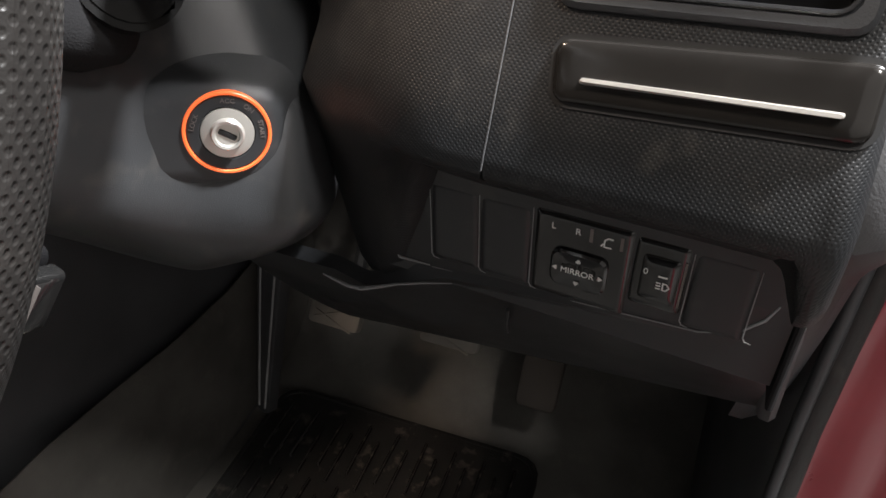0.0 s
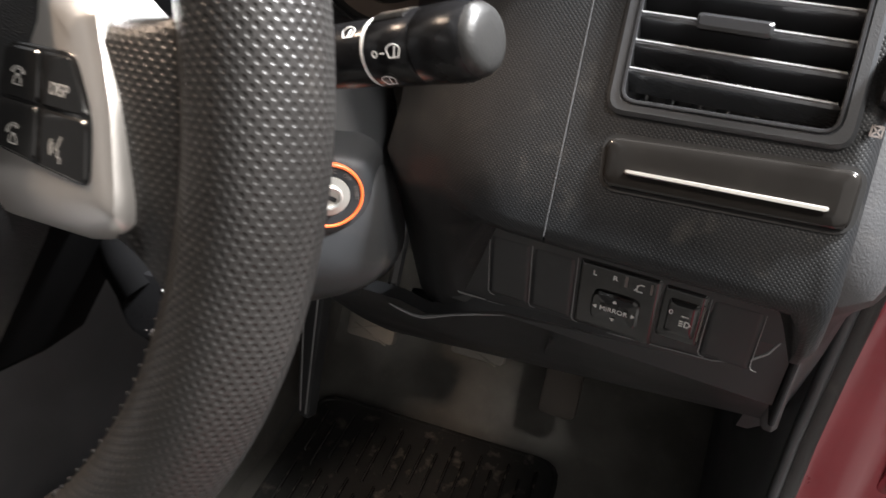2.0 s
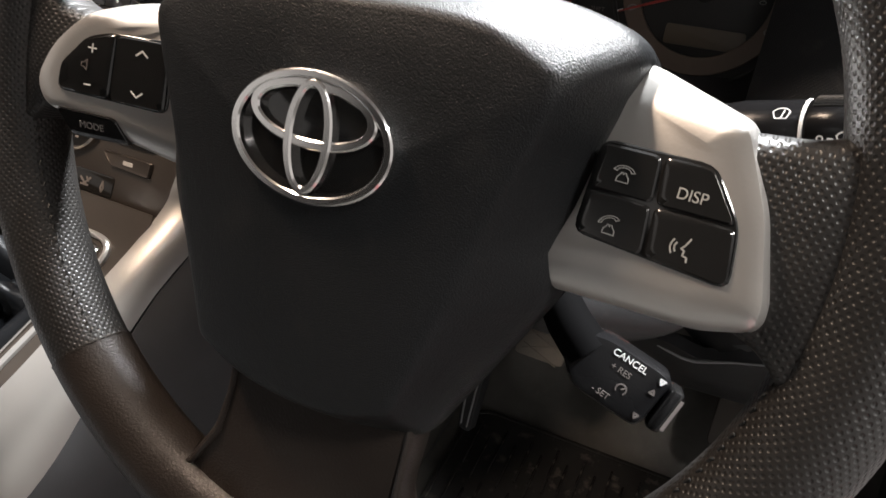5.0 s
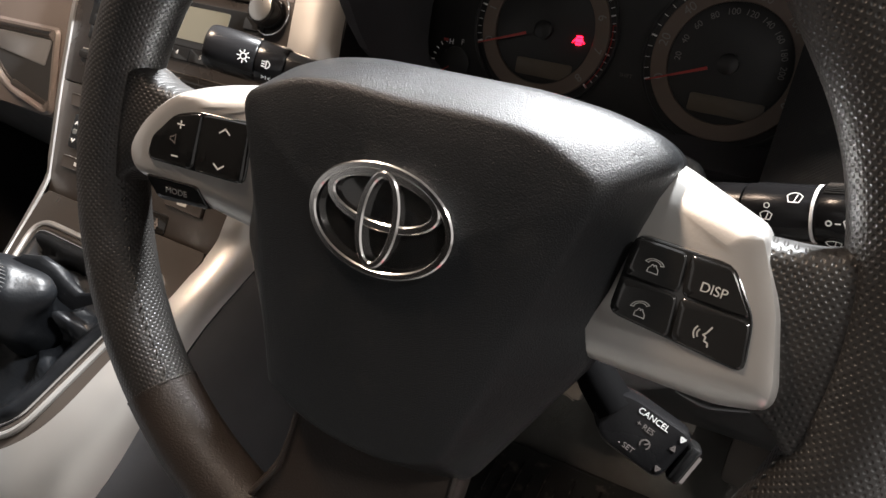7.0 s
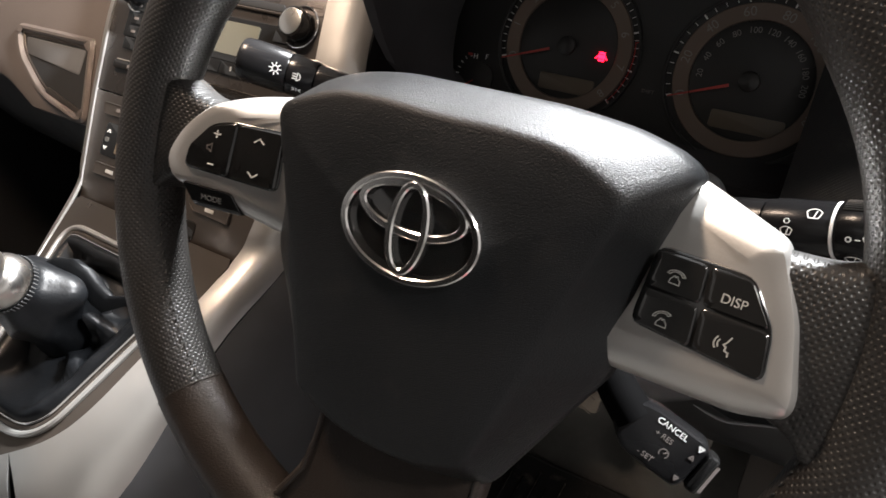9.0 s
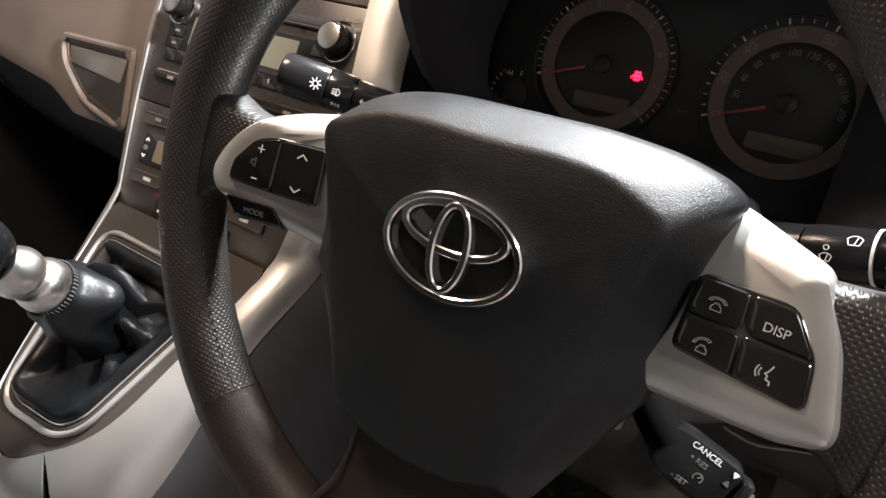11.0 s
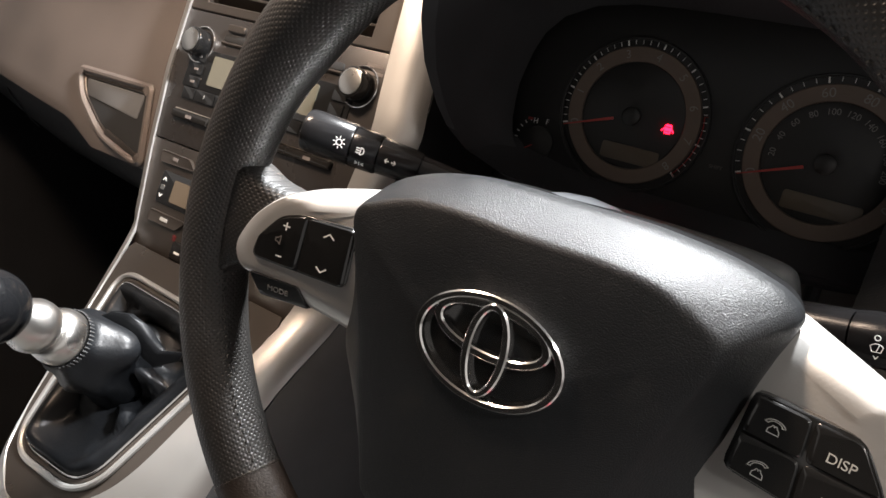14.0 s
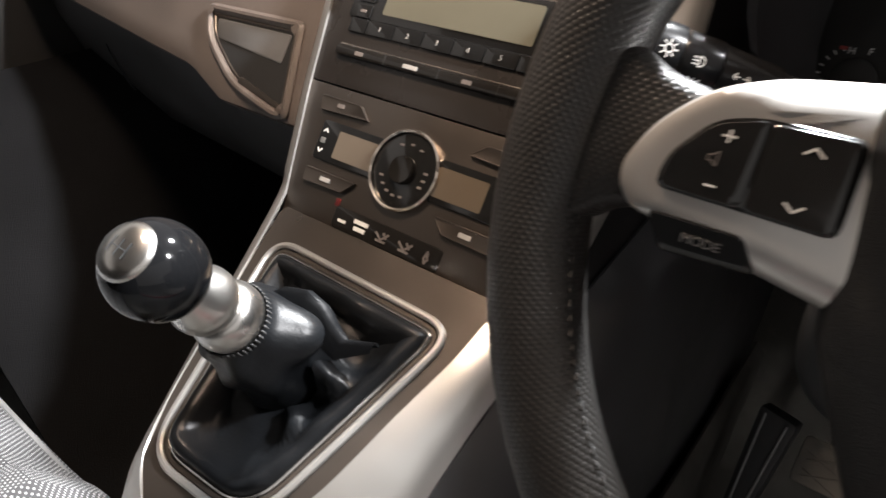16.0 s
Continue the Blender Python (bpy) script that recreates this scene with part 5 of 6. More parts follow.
mat_thing = thing("floor_mat", "wet black rubber floor mat with raised ribs", "floor mat", basis((0.035, 0.12, 0.082), (1, 0.03, 0), (-0.03, 1, 0.02)))
part("mat_base", prism(rrect(0.32, 0.56, 0.03), -0.006, 0.004, 0.002), MAT, mat_thing)
rim = rrect(0.31, 0.55, 0.03, n=4)
part("mat_edge", tube([(x, y, 0.003) for x, y in rim], 0.0016, 8, closed=True), MAT, mat_thing)
rib_mesh = mesh_of("rib", box(0.0026, 0.066, 0.012, 0.0010), MAT)
for i in range(17):
    for j in range(6):
        x = -0.136 + 0.017 * i
        y = 0.222 - 0.083 * j - (0.04 if i % 2 else 0.0) * 0.4
        part("rib", rib_mesh, MAT, mat_thing, "", shift(x, y, 0.003) @ Matrix.Rotation(radians(random.uniform(-1.5, 1.5)), 4, "Z"))

# ---- centre console ----
console = thing("centre_console", "pewter and silver plastic centre console", "centre console", CONSOLE_AT)


def interp(x, table):
    for (a, fa), (b, fb) in zip(table, table[1:]):
        if x <= b:
            return fa + (fb - fa) * max(0.0, (x - a)) / (b - a)
    return table[-1][1]


LEFT_W = [(0.0, 0.101), (0.098, 0.119), (0.165, 0.128), (0.36, 0.132)]
RIGHT_W = [(0.0, 0.101), (0.098, 0.112), (0.165, 0.117), (0.23, 0.110), (0.36, 0.098)]
ss = [0.0, 0.03, 0.065, 0.103]
lower_face = [(interp(s, RIGHT_W), s) for s in ss] + [(-interp(s, LEFT_W), s) for s in ss[::-1]]
part("climate_panel", prism(lower_face, -0.09, 0.0, 0.0006), SILVER_DARK, console, "pewter climate control panel")
ss = [0.1042, 0.135, 0.165, 0.195, 0.226]
part("radio_panel", prism([(interp(s, RIGHT_W), s) for s in ss] + [(-interp(s, LEFT_W), s) for s in ss[::-1]], -0.11, 0.0, 0.0006), material("dark_bronze_plastic", (0.042, 0.037, 0.034), 0.3, metal=0.35, grain=0.05, vary=0.08), console, "dark bronze radio surround")
ss = [0.2272, 0.26, 0.30, 0.36]
part("vent_panel", ring_solid([(interp(s, RIGHT_W), s) for s in ss] + [(-interp(s, LEFT_W), s) for s in ss[::-1]],
                              [(0.086, 0.236), (0.086, 0.262), (0.086, 0.30), (0.084, 0.345), (-0.112, 0.345), (-0.112, 0.30), (-0.110, 0.262), (-0.108, 0.236)], -0.06, 0.0, 0.001), SILVER_DARK, console, "pewter frame of the centre vents")
part("vent_back", prism([(0.088, 0.234), (0.086, 0.348), (-0.114, 0.348), (-0.110, 0.234)], -0.062, -0.05), DARK_VOID, console)
part("vent_divider", prism(rrect(0.012, 0.116, 0.002, -0.011, 0.291), -0.05, 0.001, 0.001), SILVER_DARK, console)
for k in range(9):
    for cx, w in ((0.040, 0.092), (-0.064, 0.096)):
        part("vent_slat", box(w, 0.0028, 0.016, 0.0008, shift(cx, 0.243 + 0.0125 * k, -0.010) @ Matrix.Rotation(radians(-30), 4, "X")), SILVER_DARK if k == 0 else SMOOTH, console)

# climate controls
dial = part("fan_dial", ring_solid(oval(0.0290, 0.0290, n=56), oval(0.0266, 0.0266, n=56), -0.002, 0.0052, 0.0011), WARM_CHROME, console, "chrome ringed climate dial", shift(-0.005, 0.0613))
part("dial_face", prism(oval(0.0261, 0.0261, n=48), -0.002, 0.0026, 0.0004), PIANO, dial, "gloss black dial face")
part("dial_knob", revolve([(0.0100, 0.002), (0.0100, 0.006), (0.0092, 0.0072), (0.006, 0.0066), (0, 0.0064)], 32), BROWN_PIANO, dial, "dark centre button")
bm = bmesh.new()
for a in (90, 62, 118):
    box(0.0034, 0.0014, 0.0004, 0.0001, shift(0.0185 * math.cos(radians(a)), 0.0185 * math.sin(radians(a)), 0.0027), bm)
for a in (-8, 8, -24, 205, 225, 245, 265, 285):
    box(0.0036, 0.0016, 0.0004, 0.0001, shift(0.0185 * math.cos(radians(a)), 0.0185 * math.sin(radians(a)), 0.0027), bm)
part("dial_print", bm, GREY_PRINT, dial)
for s in (-1, 1):
    cx = -0.005
    scr = part("temperature_display", prism(rrect(0.062, 0.030, 0.003, cx + s * 0.055, 0.0625), -0.002, 0.0014, 0.0006), PIANO, console, "gloss black surround with an unlit display")
    part("display_glass", prism(rrect(0.040, 0.0205, 0.0015, cx + s * 0.047, 0.0620), 0.0012, 0.0018), LCD_CLIMATE, scr, "unlit amber display")
    for u in (-1, 1):
        strokes([[(-0.0020, -0.0010 * u), (0, 0.0014 * u), (0.0020, -0.0010 * u)]], 0.0011, cx + s * 0.0805, 0.0620 + u * 0.0075, 0.0016, scr, WHITE)
    part("temperature_mark", box(0.0050, 0.0042, 0.0008, 0.0004, shift(cx + s * 0.0805, 0.0620, 0.0018)), BRUSHED, scr)
    bt = part("climate_button", layers(round_poly([(cx + s * 0.086, 0.0290), (cx + s * 0.086, 0.0405), (cx + s * 0.036, 0.0405), (cx + s * 0.046, 0.0300)], 0.002, 3), [(0, -0.002), (0, 0.0022), (0.0006, 0.0030), (0.0016, 0.0027)]), SILVER_DARK, console, "pewter button")
    part("button_print", box(0.010, 0.0032, 0.0004, 0.0001, shift(cx + s * 0.064, 0.0350, 0.0030)), MID_PRINT, bt)
    bt = part("climate_button", layers(round_poly([(cx + s * 0.093, 0.0830), (cx + s * 0.096, 0.0945), (cx + s * 0.056, 0.0945), (cx + s * 0.045, 0.0850)], 0.002, 3), [(0, -0.002), (0, 0.0022), (0.0006, 0.0030), (0.0016, 0.0027)]), SILVER_DARK, console, "pewter button")
    part("button_print", box(0.007, 0.0030, 0.0004, 0.0001, shift(cx + s * 0.074, 0.0895, 0.0030)), GREY_PRINT, bt)
strip = part("indicator_strip", prism(rrect(0.098, 0.0165, 0.003, -0.002, 0.0135), -0.002, 0.0008, 0.0004), BROWN_PIANO, console, "black strip of indicator symbols")
for k, x in enumerate((-0.042, -0.0245, -0.004, 0.017, 0.036)):
    if k == 1:
        part("symbol", box(0.0135, 0.0030, 0.0004, 0.0001, shift(x, 0.0160, 0.0009)), WHITE, strip)
        part("symbol", box(0.0105, 0.0030, 0.0004, 0.0001, shift(x, 0.0110, 0.0009)), WHITE, strip)
    elif k == 0:
        part("symbol", box(0.0075, 0.0022, 0.0004, 0.0001, shift(x, 0.0120, 0.0009)), WHITE, strip)
    elif k == 4:
        strokes([[(0, 0.004), (-0.0015, -0.001), (0, -0.004), (0.0015, -0.001), (0, 0.004)]], 0.0016, x, 0.0125, 0.0009, strip, GREY_PRINT)
    else:
        strokes([[(-0.0055, 0.002), (0.0, -0.002), (0.0055, 0.003)], [(-0.004, -0.003), (0.004, -0.003)], [(0.001, 0.003), (0.004, 0.0)]], 0.0016, x, 0.0130, 0.0009, strip, GREY_PRINT)
part("belt_lamp", prism(rrect(0.0044, 0.0056, 0.001, -0.052, 0.0235), -0.001, 0.0006, 0.0003), material("unlit_red_lens", (0.10, 0.012, 0.012), 0.3), console, "small unlit red indicator")

# ---- car radio ----
radio = thing("car_radio", "dark car radio with an unlit green-grey display", "car radio", CONSOLE_AT)
part("display_frame", prism(rrect(0.196, 0.037, 0.003, -0.008, 0.1745), -0.01, 0.0012, 0.0006), PIANO, radio, "gloss black display surround")
part("display_glass", prism(rrect(0.128, 0.0270, 0.002, -0.010, 0.1755), 0.001, 0.0018), LCD, radio, "unlit green-grey display")
for k in range(3):
    part("mode_button", prism(rrect(0.015, 0.0100, 0.0015, -0.0915, 0.1615 + 0.0118 * k), 0.0005, 0.0026, 0.0006), PIANO, radio, "black button")
    part("button_print", box(0.0055, 0.0022, 0.0004, 0.0001, shift(-0.0915, 0.1615 + 0.0118 * k, 0.0027)), GREY_PRINT, radio)
    part("mode_button", prism(rrect(0.015, 0.0100, 0.0015, 0.0775, 0.1615 + 0.0118 * k), 0.0005, 0.0026, 0.0006), PIANO, radio, "black button")
for k in range(6):
    x = -0.0705 + 0.0265 * k
    part("preset_button", prism(rrect(0.0258, 0.0108, 0.001, x, 0.1505), -0.004, 0.0022, 0.0006), PIANO, radio, "black preset button")
    lettering(str(k + 1), 0.0052, x, 0.1505, 0.0024, radio, MID_PRINT)
part("preset_button", prism(rrect(0.0165, 0.0108, 0.001, -0.0925, 0.1505), -0.004, 0.0022, 0.0006), PIANO, radio, "black preset button")
fbar = part("function_bar", layers(rrect(0.196, 0.0082, 0.003, -0.006, 0.1300), [(0, -0.004), (0, 0.0026), (0.0008, 0.0042), (0.0022, 0.0047)]), BROWN_PIANO, radio, "slim gloss bronze bar of buttons")
part("bar_edge", tube([(-0.100, 0.1345, 0.0034), (-0.05, 0.1347, 0.0036), (0.088, 0.1345, 0.0034)], [0.0009, 0.0006, 0.0004], 6), WARM_CHROME, fbar, "bright upper edge")
for k in range(4):
    x = -0.079 + 0.0490 * k
    part("button_print", box(0.013 if k == 1 else 0.008, 0.0030, 0.0004, 0.0001, shift(x, 0.1295, 0.0048)), MID_PRINT if k == 1 else GREY_PRINT, fbar)
    if k:
        part("button_joint", box(0.0007, 0.0070, 0.0006, 0.0002, shift(x - 0.0245, 0.1298, 0.0046)), DARK_VOID, fbar)
part("disc_slot", prism(rrect(0.142, 0.0065, 0.003, 0.0, 0.2075), -0.004, 0.0012, 0.0004), DARK_VOID, radio, "dark disc slot")
part("slot_lip", tube([(-0.071, 0.2025, 0.0015), (0.071, 0.2025, 0.0015)], 0.0014, 8), SILVER_DARK, radio)
part("eject_button", layers(rrect(0.022, 0.007, 0.003, -0.058, 0.2165), [(0, -0.002), (0, 0.002), (0.001, 0.003)]), SILVER_DARK, radio, "pewter eject button")
for x, label in ((0.093, "tuning"), (-0.097, "volume")):
    k = part(label + "_knob", revolve([(0.0128, 0.0), (0.0126, 0.011), (0.0120, 0.0138), (0.0108, 0.0146), (0, 0.0146)], 36), PIANO, radio, "gloss black rotary knob", shift(x, 0.196))
    part("knob_face", revolve([(0.0106, 0.0142), (0.0104, 0.0150), (0.0092, 0.0154), (0, 0.0152)], 32), BRUSHED, k, "brushed metal knob face")
    part("knob_ring", ring_solid(oval(0.0172, 0.0172, n=40), oval(0.0158, 0.0158, n=40), -0.001, 0.0022, 0.0005), CHROME, k, "thin chrome ring")
lettering("TUNE SEL", 0.0042, 0.062, 0.1850, 0.0003, radio, GREY_PRINT)
for y in (0.2085, 0.2145):
    part("button_print", box(0.016 if y > 0.21 else 0.020, 0.0028, 0.0003, 0.0001, shift(0.112 - 0.012, y, 0.0004)), GREY_PRINT, radio)

# silver side rails, from the vents down round the gear lever
K, S = CONSOLE_AT, SHIFT_AT


def rail(pairs, bulge):
    rows_ = []
    for a, b in pairs:
        a, b = Vector(a), Vector(b)
        rows_.append([a + (b - a) * f + bulge * math.sin(math.pi * f) for f in (0, 0.12, 0.3, 0.5, 0.7, 0.88, 1.0)])
    return sheet(rows_)


right_pairs = [(K @ Vector((interp(s, RIGHT_W), s, 0.0015)), K @ Vector((interp(s, RIGHT_W) + (0.035 if s > 0.15 else 0.025), s, -0.016))) for s in (0.36, 0.30, 0.26, 0.227, 0.195, 0.165, 0.13, 0.10, 0.06, 0.03)]
right_pairs += [((-0.2455, 0.098, 0.541), (-0.214, 0.118, 0.530)), ((-0.250, 0.055, 0.5205), (-0.2235, 0.058, 0.500)), ((-0.262, 0.013, 0.4975), (-0.229, 0.010, 0.468)), ((-0.275, -0.036, 0.471), (-0.235, -0.043, 0.427)),
                ((-0.290, -0.062, 0.457), (-0.248, -0.082, 0.402)), ((-0.315, -0.082, 0.446), (-0.28, -0.112, 0.392))]
left_pairs = [(K @ Vector((-interp(s, LEFT_W), s, 0.0015)), K @ Vector((-interp(s, LEFT_W) - 0.012, s, -0.010))) for s in (0.36, 0.26, 0.195, 0.165, 0.13, 0.10, 0.06, 0.03)]
left_pairs += [((-0.449, 0.096, 0.5405), (-0.462, 0.108, 0.530)), ((-0.4335, 0.045, 0.514), (-0.449, 0.048, 0.490)), ((-0.422, 0.0, 0.4905), (-0.440, 0.0, 0.455)), ((-0.411, -0.043, 0.467), (-0.431, -0.046, 0.42)),
               ((-0.397, -0.076, 0.449), (-0.418, -0.088, 0.40)), ((-0.370, -0.095, 0.439), (-0.385, -0.118, 0.39))]
front_pairs = [left_pairs[-1], ((-0.343, -0.098, 0.437), (-0.335, -0.124, 0.388)), right_pairs[-1]]


def eased(pairs, n=4):
    """The same pairs with smooth steps between them."""
    out = []
    flat = [(Vector(a), Vector(b)) for a, b in pairs]
    for k in range(len(flat) - 1):
        q = [flat[max(k - 1, 0)], flat[k], flat[k + 1], flat[min(k + 2, len(flat) - 1)]]
        for s in range(n):
            t = s / n
            w = (-0.5 * t + t * t - 0.5 * t ** 3, 1 - 2.5 * t * t + 1.5 * t ** 3, 0.5 * t + 2 * t * t - 1.5 * t ** 3, -0.5 * t * t + 0.5 * t ** 3)
            out.append(tuple(sum((q[i][e] * w[i] for i in range(4)), Vector()) for e in (0, 1)))
    return out + [flat[-1]]


chain = eased(left_pairs + front_pairs[1:2] + right_pairs[::-1])
cut_a, cut_b = 4 * (len(left_pairs) - 1), 4 * (len(left_pairs) + 1)
left_pairs, front_pairs, right_pairs = chain[:cut_a + 1], chain[cut_a:cut_b + 1], chain[cut_b:]
thicken(part("side_rail", rail(right_pairs, Vector((0.006, -0.001, 0.006))), SILVER, console, "satin silver side rail", K.inverted()), 0.0025)
thicken(part("side_rail", rail(left_pairs, Vector((-0.004, 0, 0.004))), SILVER, console, "satin silver side rail", K.inverted()), 0.0025)
thicken(part("front_rail", rail(front_pairs, Vector((0, -0.004, 0.004))), SILVER, console, "satin silver rail in front of the lever", K.inverted()), 0.0025)
deck = [(-0.099, 0.1045), (-0.0885, 0.0500), (-0.0785, 0.0), (-0.068, -0.0490), (-0.0535, -0.0870), (-0.027, -0.1085), (0.0, -0.111), (0.028, -0.094), (0.053, -0.0710), (0.068, -0.0410), (0.081, 0.0150), (0.0925, 0.0625), (0.0985, 0.1045)]
opening = [(-0.0835, 0.0810, 0.026), (0.0870, 0.0780, 0.026), (0.0440, -0.0830, 0.034), (-0.0520, -0.0860, 0.030)]
fo = round_poly(opening, 0.026, 10)


def by_angle(pts, n, cx, cy):
    """The outline again, in even turns about a point inside it."""
    out = []
    for i in range(n):
        d = Vector((math.cos(2 * math.pi * i / n), math.sin(2 * math.pi * i / n)))
        best = 0.0
        for p, q in zip(pts, pts[1:] + pts[:1]):
            p, e = Vector((p[0] - cx, p[1] - cy)), Vector((q[0] - p[0], q[1] - p[1]))
            den = d.x * e.y - d.y * e.x
            if abs(den) > 1e-12:
                u, w = (p.x * e.y - p.y * e.x) / den, (p.x * d.y - p.y * d.x) / den
                if u > 0 and -1e-6 <= w <= 1 + 1e-6:
                    best = max(best, u)
        out.append((cx + d.x * best, cy + d.y * best))
    return out


part("shift_deck", ring_solid(by_angle(deck, 140, 0, -0.004), by_angle(inset(ccw(fo), 0.006), 140, 0, -0.004), -0.004, 0.0, 0.0004), SILVER_DARK, console, "pewter deck round the gear lever", K.inverted() @ S)
crease = [(-0.2035, 0.60, 0.60), (-0.2035, 0.30, 0.575), (-0.205, 0.20, 0.56), (-0.2135, 0.1195, 0.5295), (-0.2230, 0.0585, 0.4995), (-0.2285, 0.010, 0.4675), (-0.2345, -0.0435, 0.4265), (-0.2475, -0.0825, 0.4015), (-0.2795, -0.1125, 0.3915), (-0.335, -0.1245, 0.3875)]
thicken(part("console_side", sheet([[(x, y, z), (x + 0.010, y - 0.002, z - 0.02), (x + 0.022, y - 0.002, z - 0.08), (min(x + 0.028, -0.17), y, z * 0.6), (min(x + 0.03, -0.165), y, 0.16), (min(x + 0.05, -0.15), y, 0.078)] for x, y, z in crease]),
             material("grey_black_console_plastic", (0.060, 0.062, 0.067), 0.4, grain=0.2, grain_scale=1500), console, "grey-black plastic console side", K.inverted()), 0.003)
skirt = []
for y in [-0.10 + 0.0775 * k for k in range(9)]:
    top = 0.258 + 0.010 * math.sin(y * 14)
    skirt.append([(-0.1545 + 0.004 * noise.noise(Vector((y * 9, z * 9, 0))), y, z) for z in (top, top - 0.012, top - 0.05, 0.16, 0.10, 0.079)])
    skirt[-1][0] = (-0.163, y, top + 0.002)
thicken(part("carpet_skirt", sheet(skirt), CARPET, console, "dark grey carpet skirt below the console side", K.inverted()), 0.004)
lcrease = [(-0.50, 0.60, 0.60), (-0.495, 0.25, 0.60), (-0.462, 0.108, 0.529), (-0.449, 0.048, 0.489), (-0.440, 0.0, 0.454), (-0.431, -0.046, 0.419), (-0.418, -0.088, 0.399), (-0.385, -0.118, 0.389), (-0.335, -0.1245, 0.3875)]
thicken(part("console_side", sheet([[(x, y, z), (x - 0.008, y, z - 0.03), (x - 0.012, y, z * 0.6), (x - 0.015, y, 0.078)] for x, y, z in lcrease]), BLACK, console, "black plastic console side", K.inverted()), 0.003)
thicken(part("upper_side", sheet([[K @ Vector((-interp(s, LEFT_W) - 0.0125, s, -0.011)), K @ Vector((-interp(s, LEFT_W) - 0.018, s, -0.05)), K @ Vector((-interp(s, LEFT_W) - 0.02, s, -0.12))] for s in (0.36, 0.26, 0.165, 0.10, 0.03, -0.02)]), SMOOTH, console, "dark blue-grey console flank", K.inverted()), 0.002)
thicken(part("upper_side", sheet([[K @ Vector((interp(s, RIGHT_W) + (0.0355 if s > 0.15 else 0.0255), s, -0.017)), K @ Vector((interp(s, RIGHT_W) + (0.037 if s > 0.15 else 0.028), s, -0.05)), K @ Vector((interp(s, RIGHT_W) + (0.038 if s > 0.15 else 0.03), s, -0.14))] for s in (0.36, 0.26, 0.165, 0.10, 0.03, -0.02)]), DARK_PLASTIC, console, "black console flank", K.inverted()), 0.002)

# ---- gear lever ----
gear = thing("gear_lever", "manual gear lever with a leather boot and ball knob", "gear lever", SHIFT_AT)
part("boot_frame", ring_solid(fo, inset(ccw(fo), 0.0046), -0.002, 0.0040, 0.0014), SILVER, gear, "silver frame round the boot")
part("boot_frame", ring_solid(inset(ccw(fo), 0.0048), inset(ccw(fo), 0.0090), -0.004, 0.0020, 0.0010), SILVER_DARK, gear, "pewter inner frame")
part("boot_frame", ring_solid(inset(ccw(fo), 0.0092), inset(ccw(fo), 0.0112), -0.006, 0.0032, 0.0008), CHROME, gear, "bright inner edge of the frame")
S_inv = SHIFT_AT.inverted()
col_c, ball_c = S_inv @ Vector((-0.3460, -0.0250, 0.5500)), S_inv @ Vector((-0.3370, -0.0650, 0.6090))
axis = (ball_c - col_c).normalized()


def resample(pts, n):
    """The closed outline again, in n even steps."""
    pts = [Vector(p) for p in pts]
    ends = pts[1:] + pts[:1]
    total = sum((b - a).length for a, b in zip(pts, ends))
    out, walked, k = [], 0.0, 0
    for i in range(n):
        want = total * i / n
        while walked + (ends[k] - pts[k]).length < want:
            walked += (ends[k] - pts[k]).length
            k += 1
        e = ends[k] - pts[k]
        out.append(tuple(pts[k] + e * ((want - walked) / max(e.length, 1e-9))))
    return out


base_ring = resample(inset(ccw(fo), 0.0105), 120)
side_x = axis.cross(Vector((0, 1, 0))).normalized()
if side_x.x < 0:
    side_x = -side_x
side_y = axis.cross(side_x).normalized()
if side_y.y < 0:
    side_y = -side_y
lean = Vector((-0.004, 0.012))
boot_rings = []


def swelling(a, at, wide):
    d = (a - at + math.pi) % (2 * math.pi) - math.pi
    return math.exp(-(d / wide) ** 2)


def boot_angle(x, y):
    return math.atan2(y - lean.y, x - lean.x)


def column_point(a, s, r):
    c = col_c - axis * s + Vector((0, -0.10 * s * (1 - s / 0.075), 0))
    return c + (side_x * math.cos(a) + side_y * math.sin(a)) * r


for d, z in ((0.0, -0.002), (0.0010, 0.0035), (0.0035, 0.0066), (0.0070, 0.0074), (0.0110, 0.0050), (0.0150, 0.0010)):
    ring = []
    for x, y in inset(base_ring, d):
        a = boot_angle(x, y)
        n1 = noise.noise(Vector((x * 60, y * 60, d * 40)))
        ring.append(Vector((x, y, z + 0.004 * n1 * min(1, d / 0.006) + 0.005 * swelling(a, -1.9, 0.35) * min(1, d / 0.005))))
    boot_rings.append(ring)
low_ring = boot_rings[-1]
for f, z in ((0.30, -0.004), (0.60, -0.007), (0.85, -0.004)):
    ring = []
    for p in low_ring:
        a = boot_angle(p.x, p.y)
        q = column_point(a, 0.072, 0.0375)
        m_ = p + (q - p) * f
        m_.z = z + 0.005 * noise.noise(Vector((math.cos(a) * 2.5, math.sin(a) * 2.5, f * 3))) + 0.020 * swelling(a, 0.02, 0.20) * (0.5 + f) + 0.010 * swelling(a, -0.75, 0.16) + 0.007 * swelling(a, 2.2, 0.25)
        ring.append(m_)
    boot_rings.append(ring)
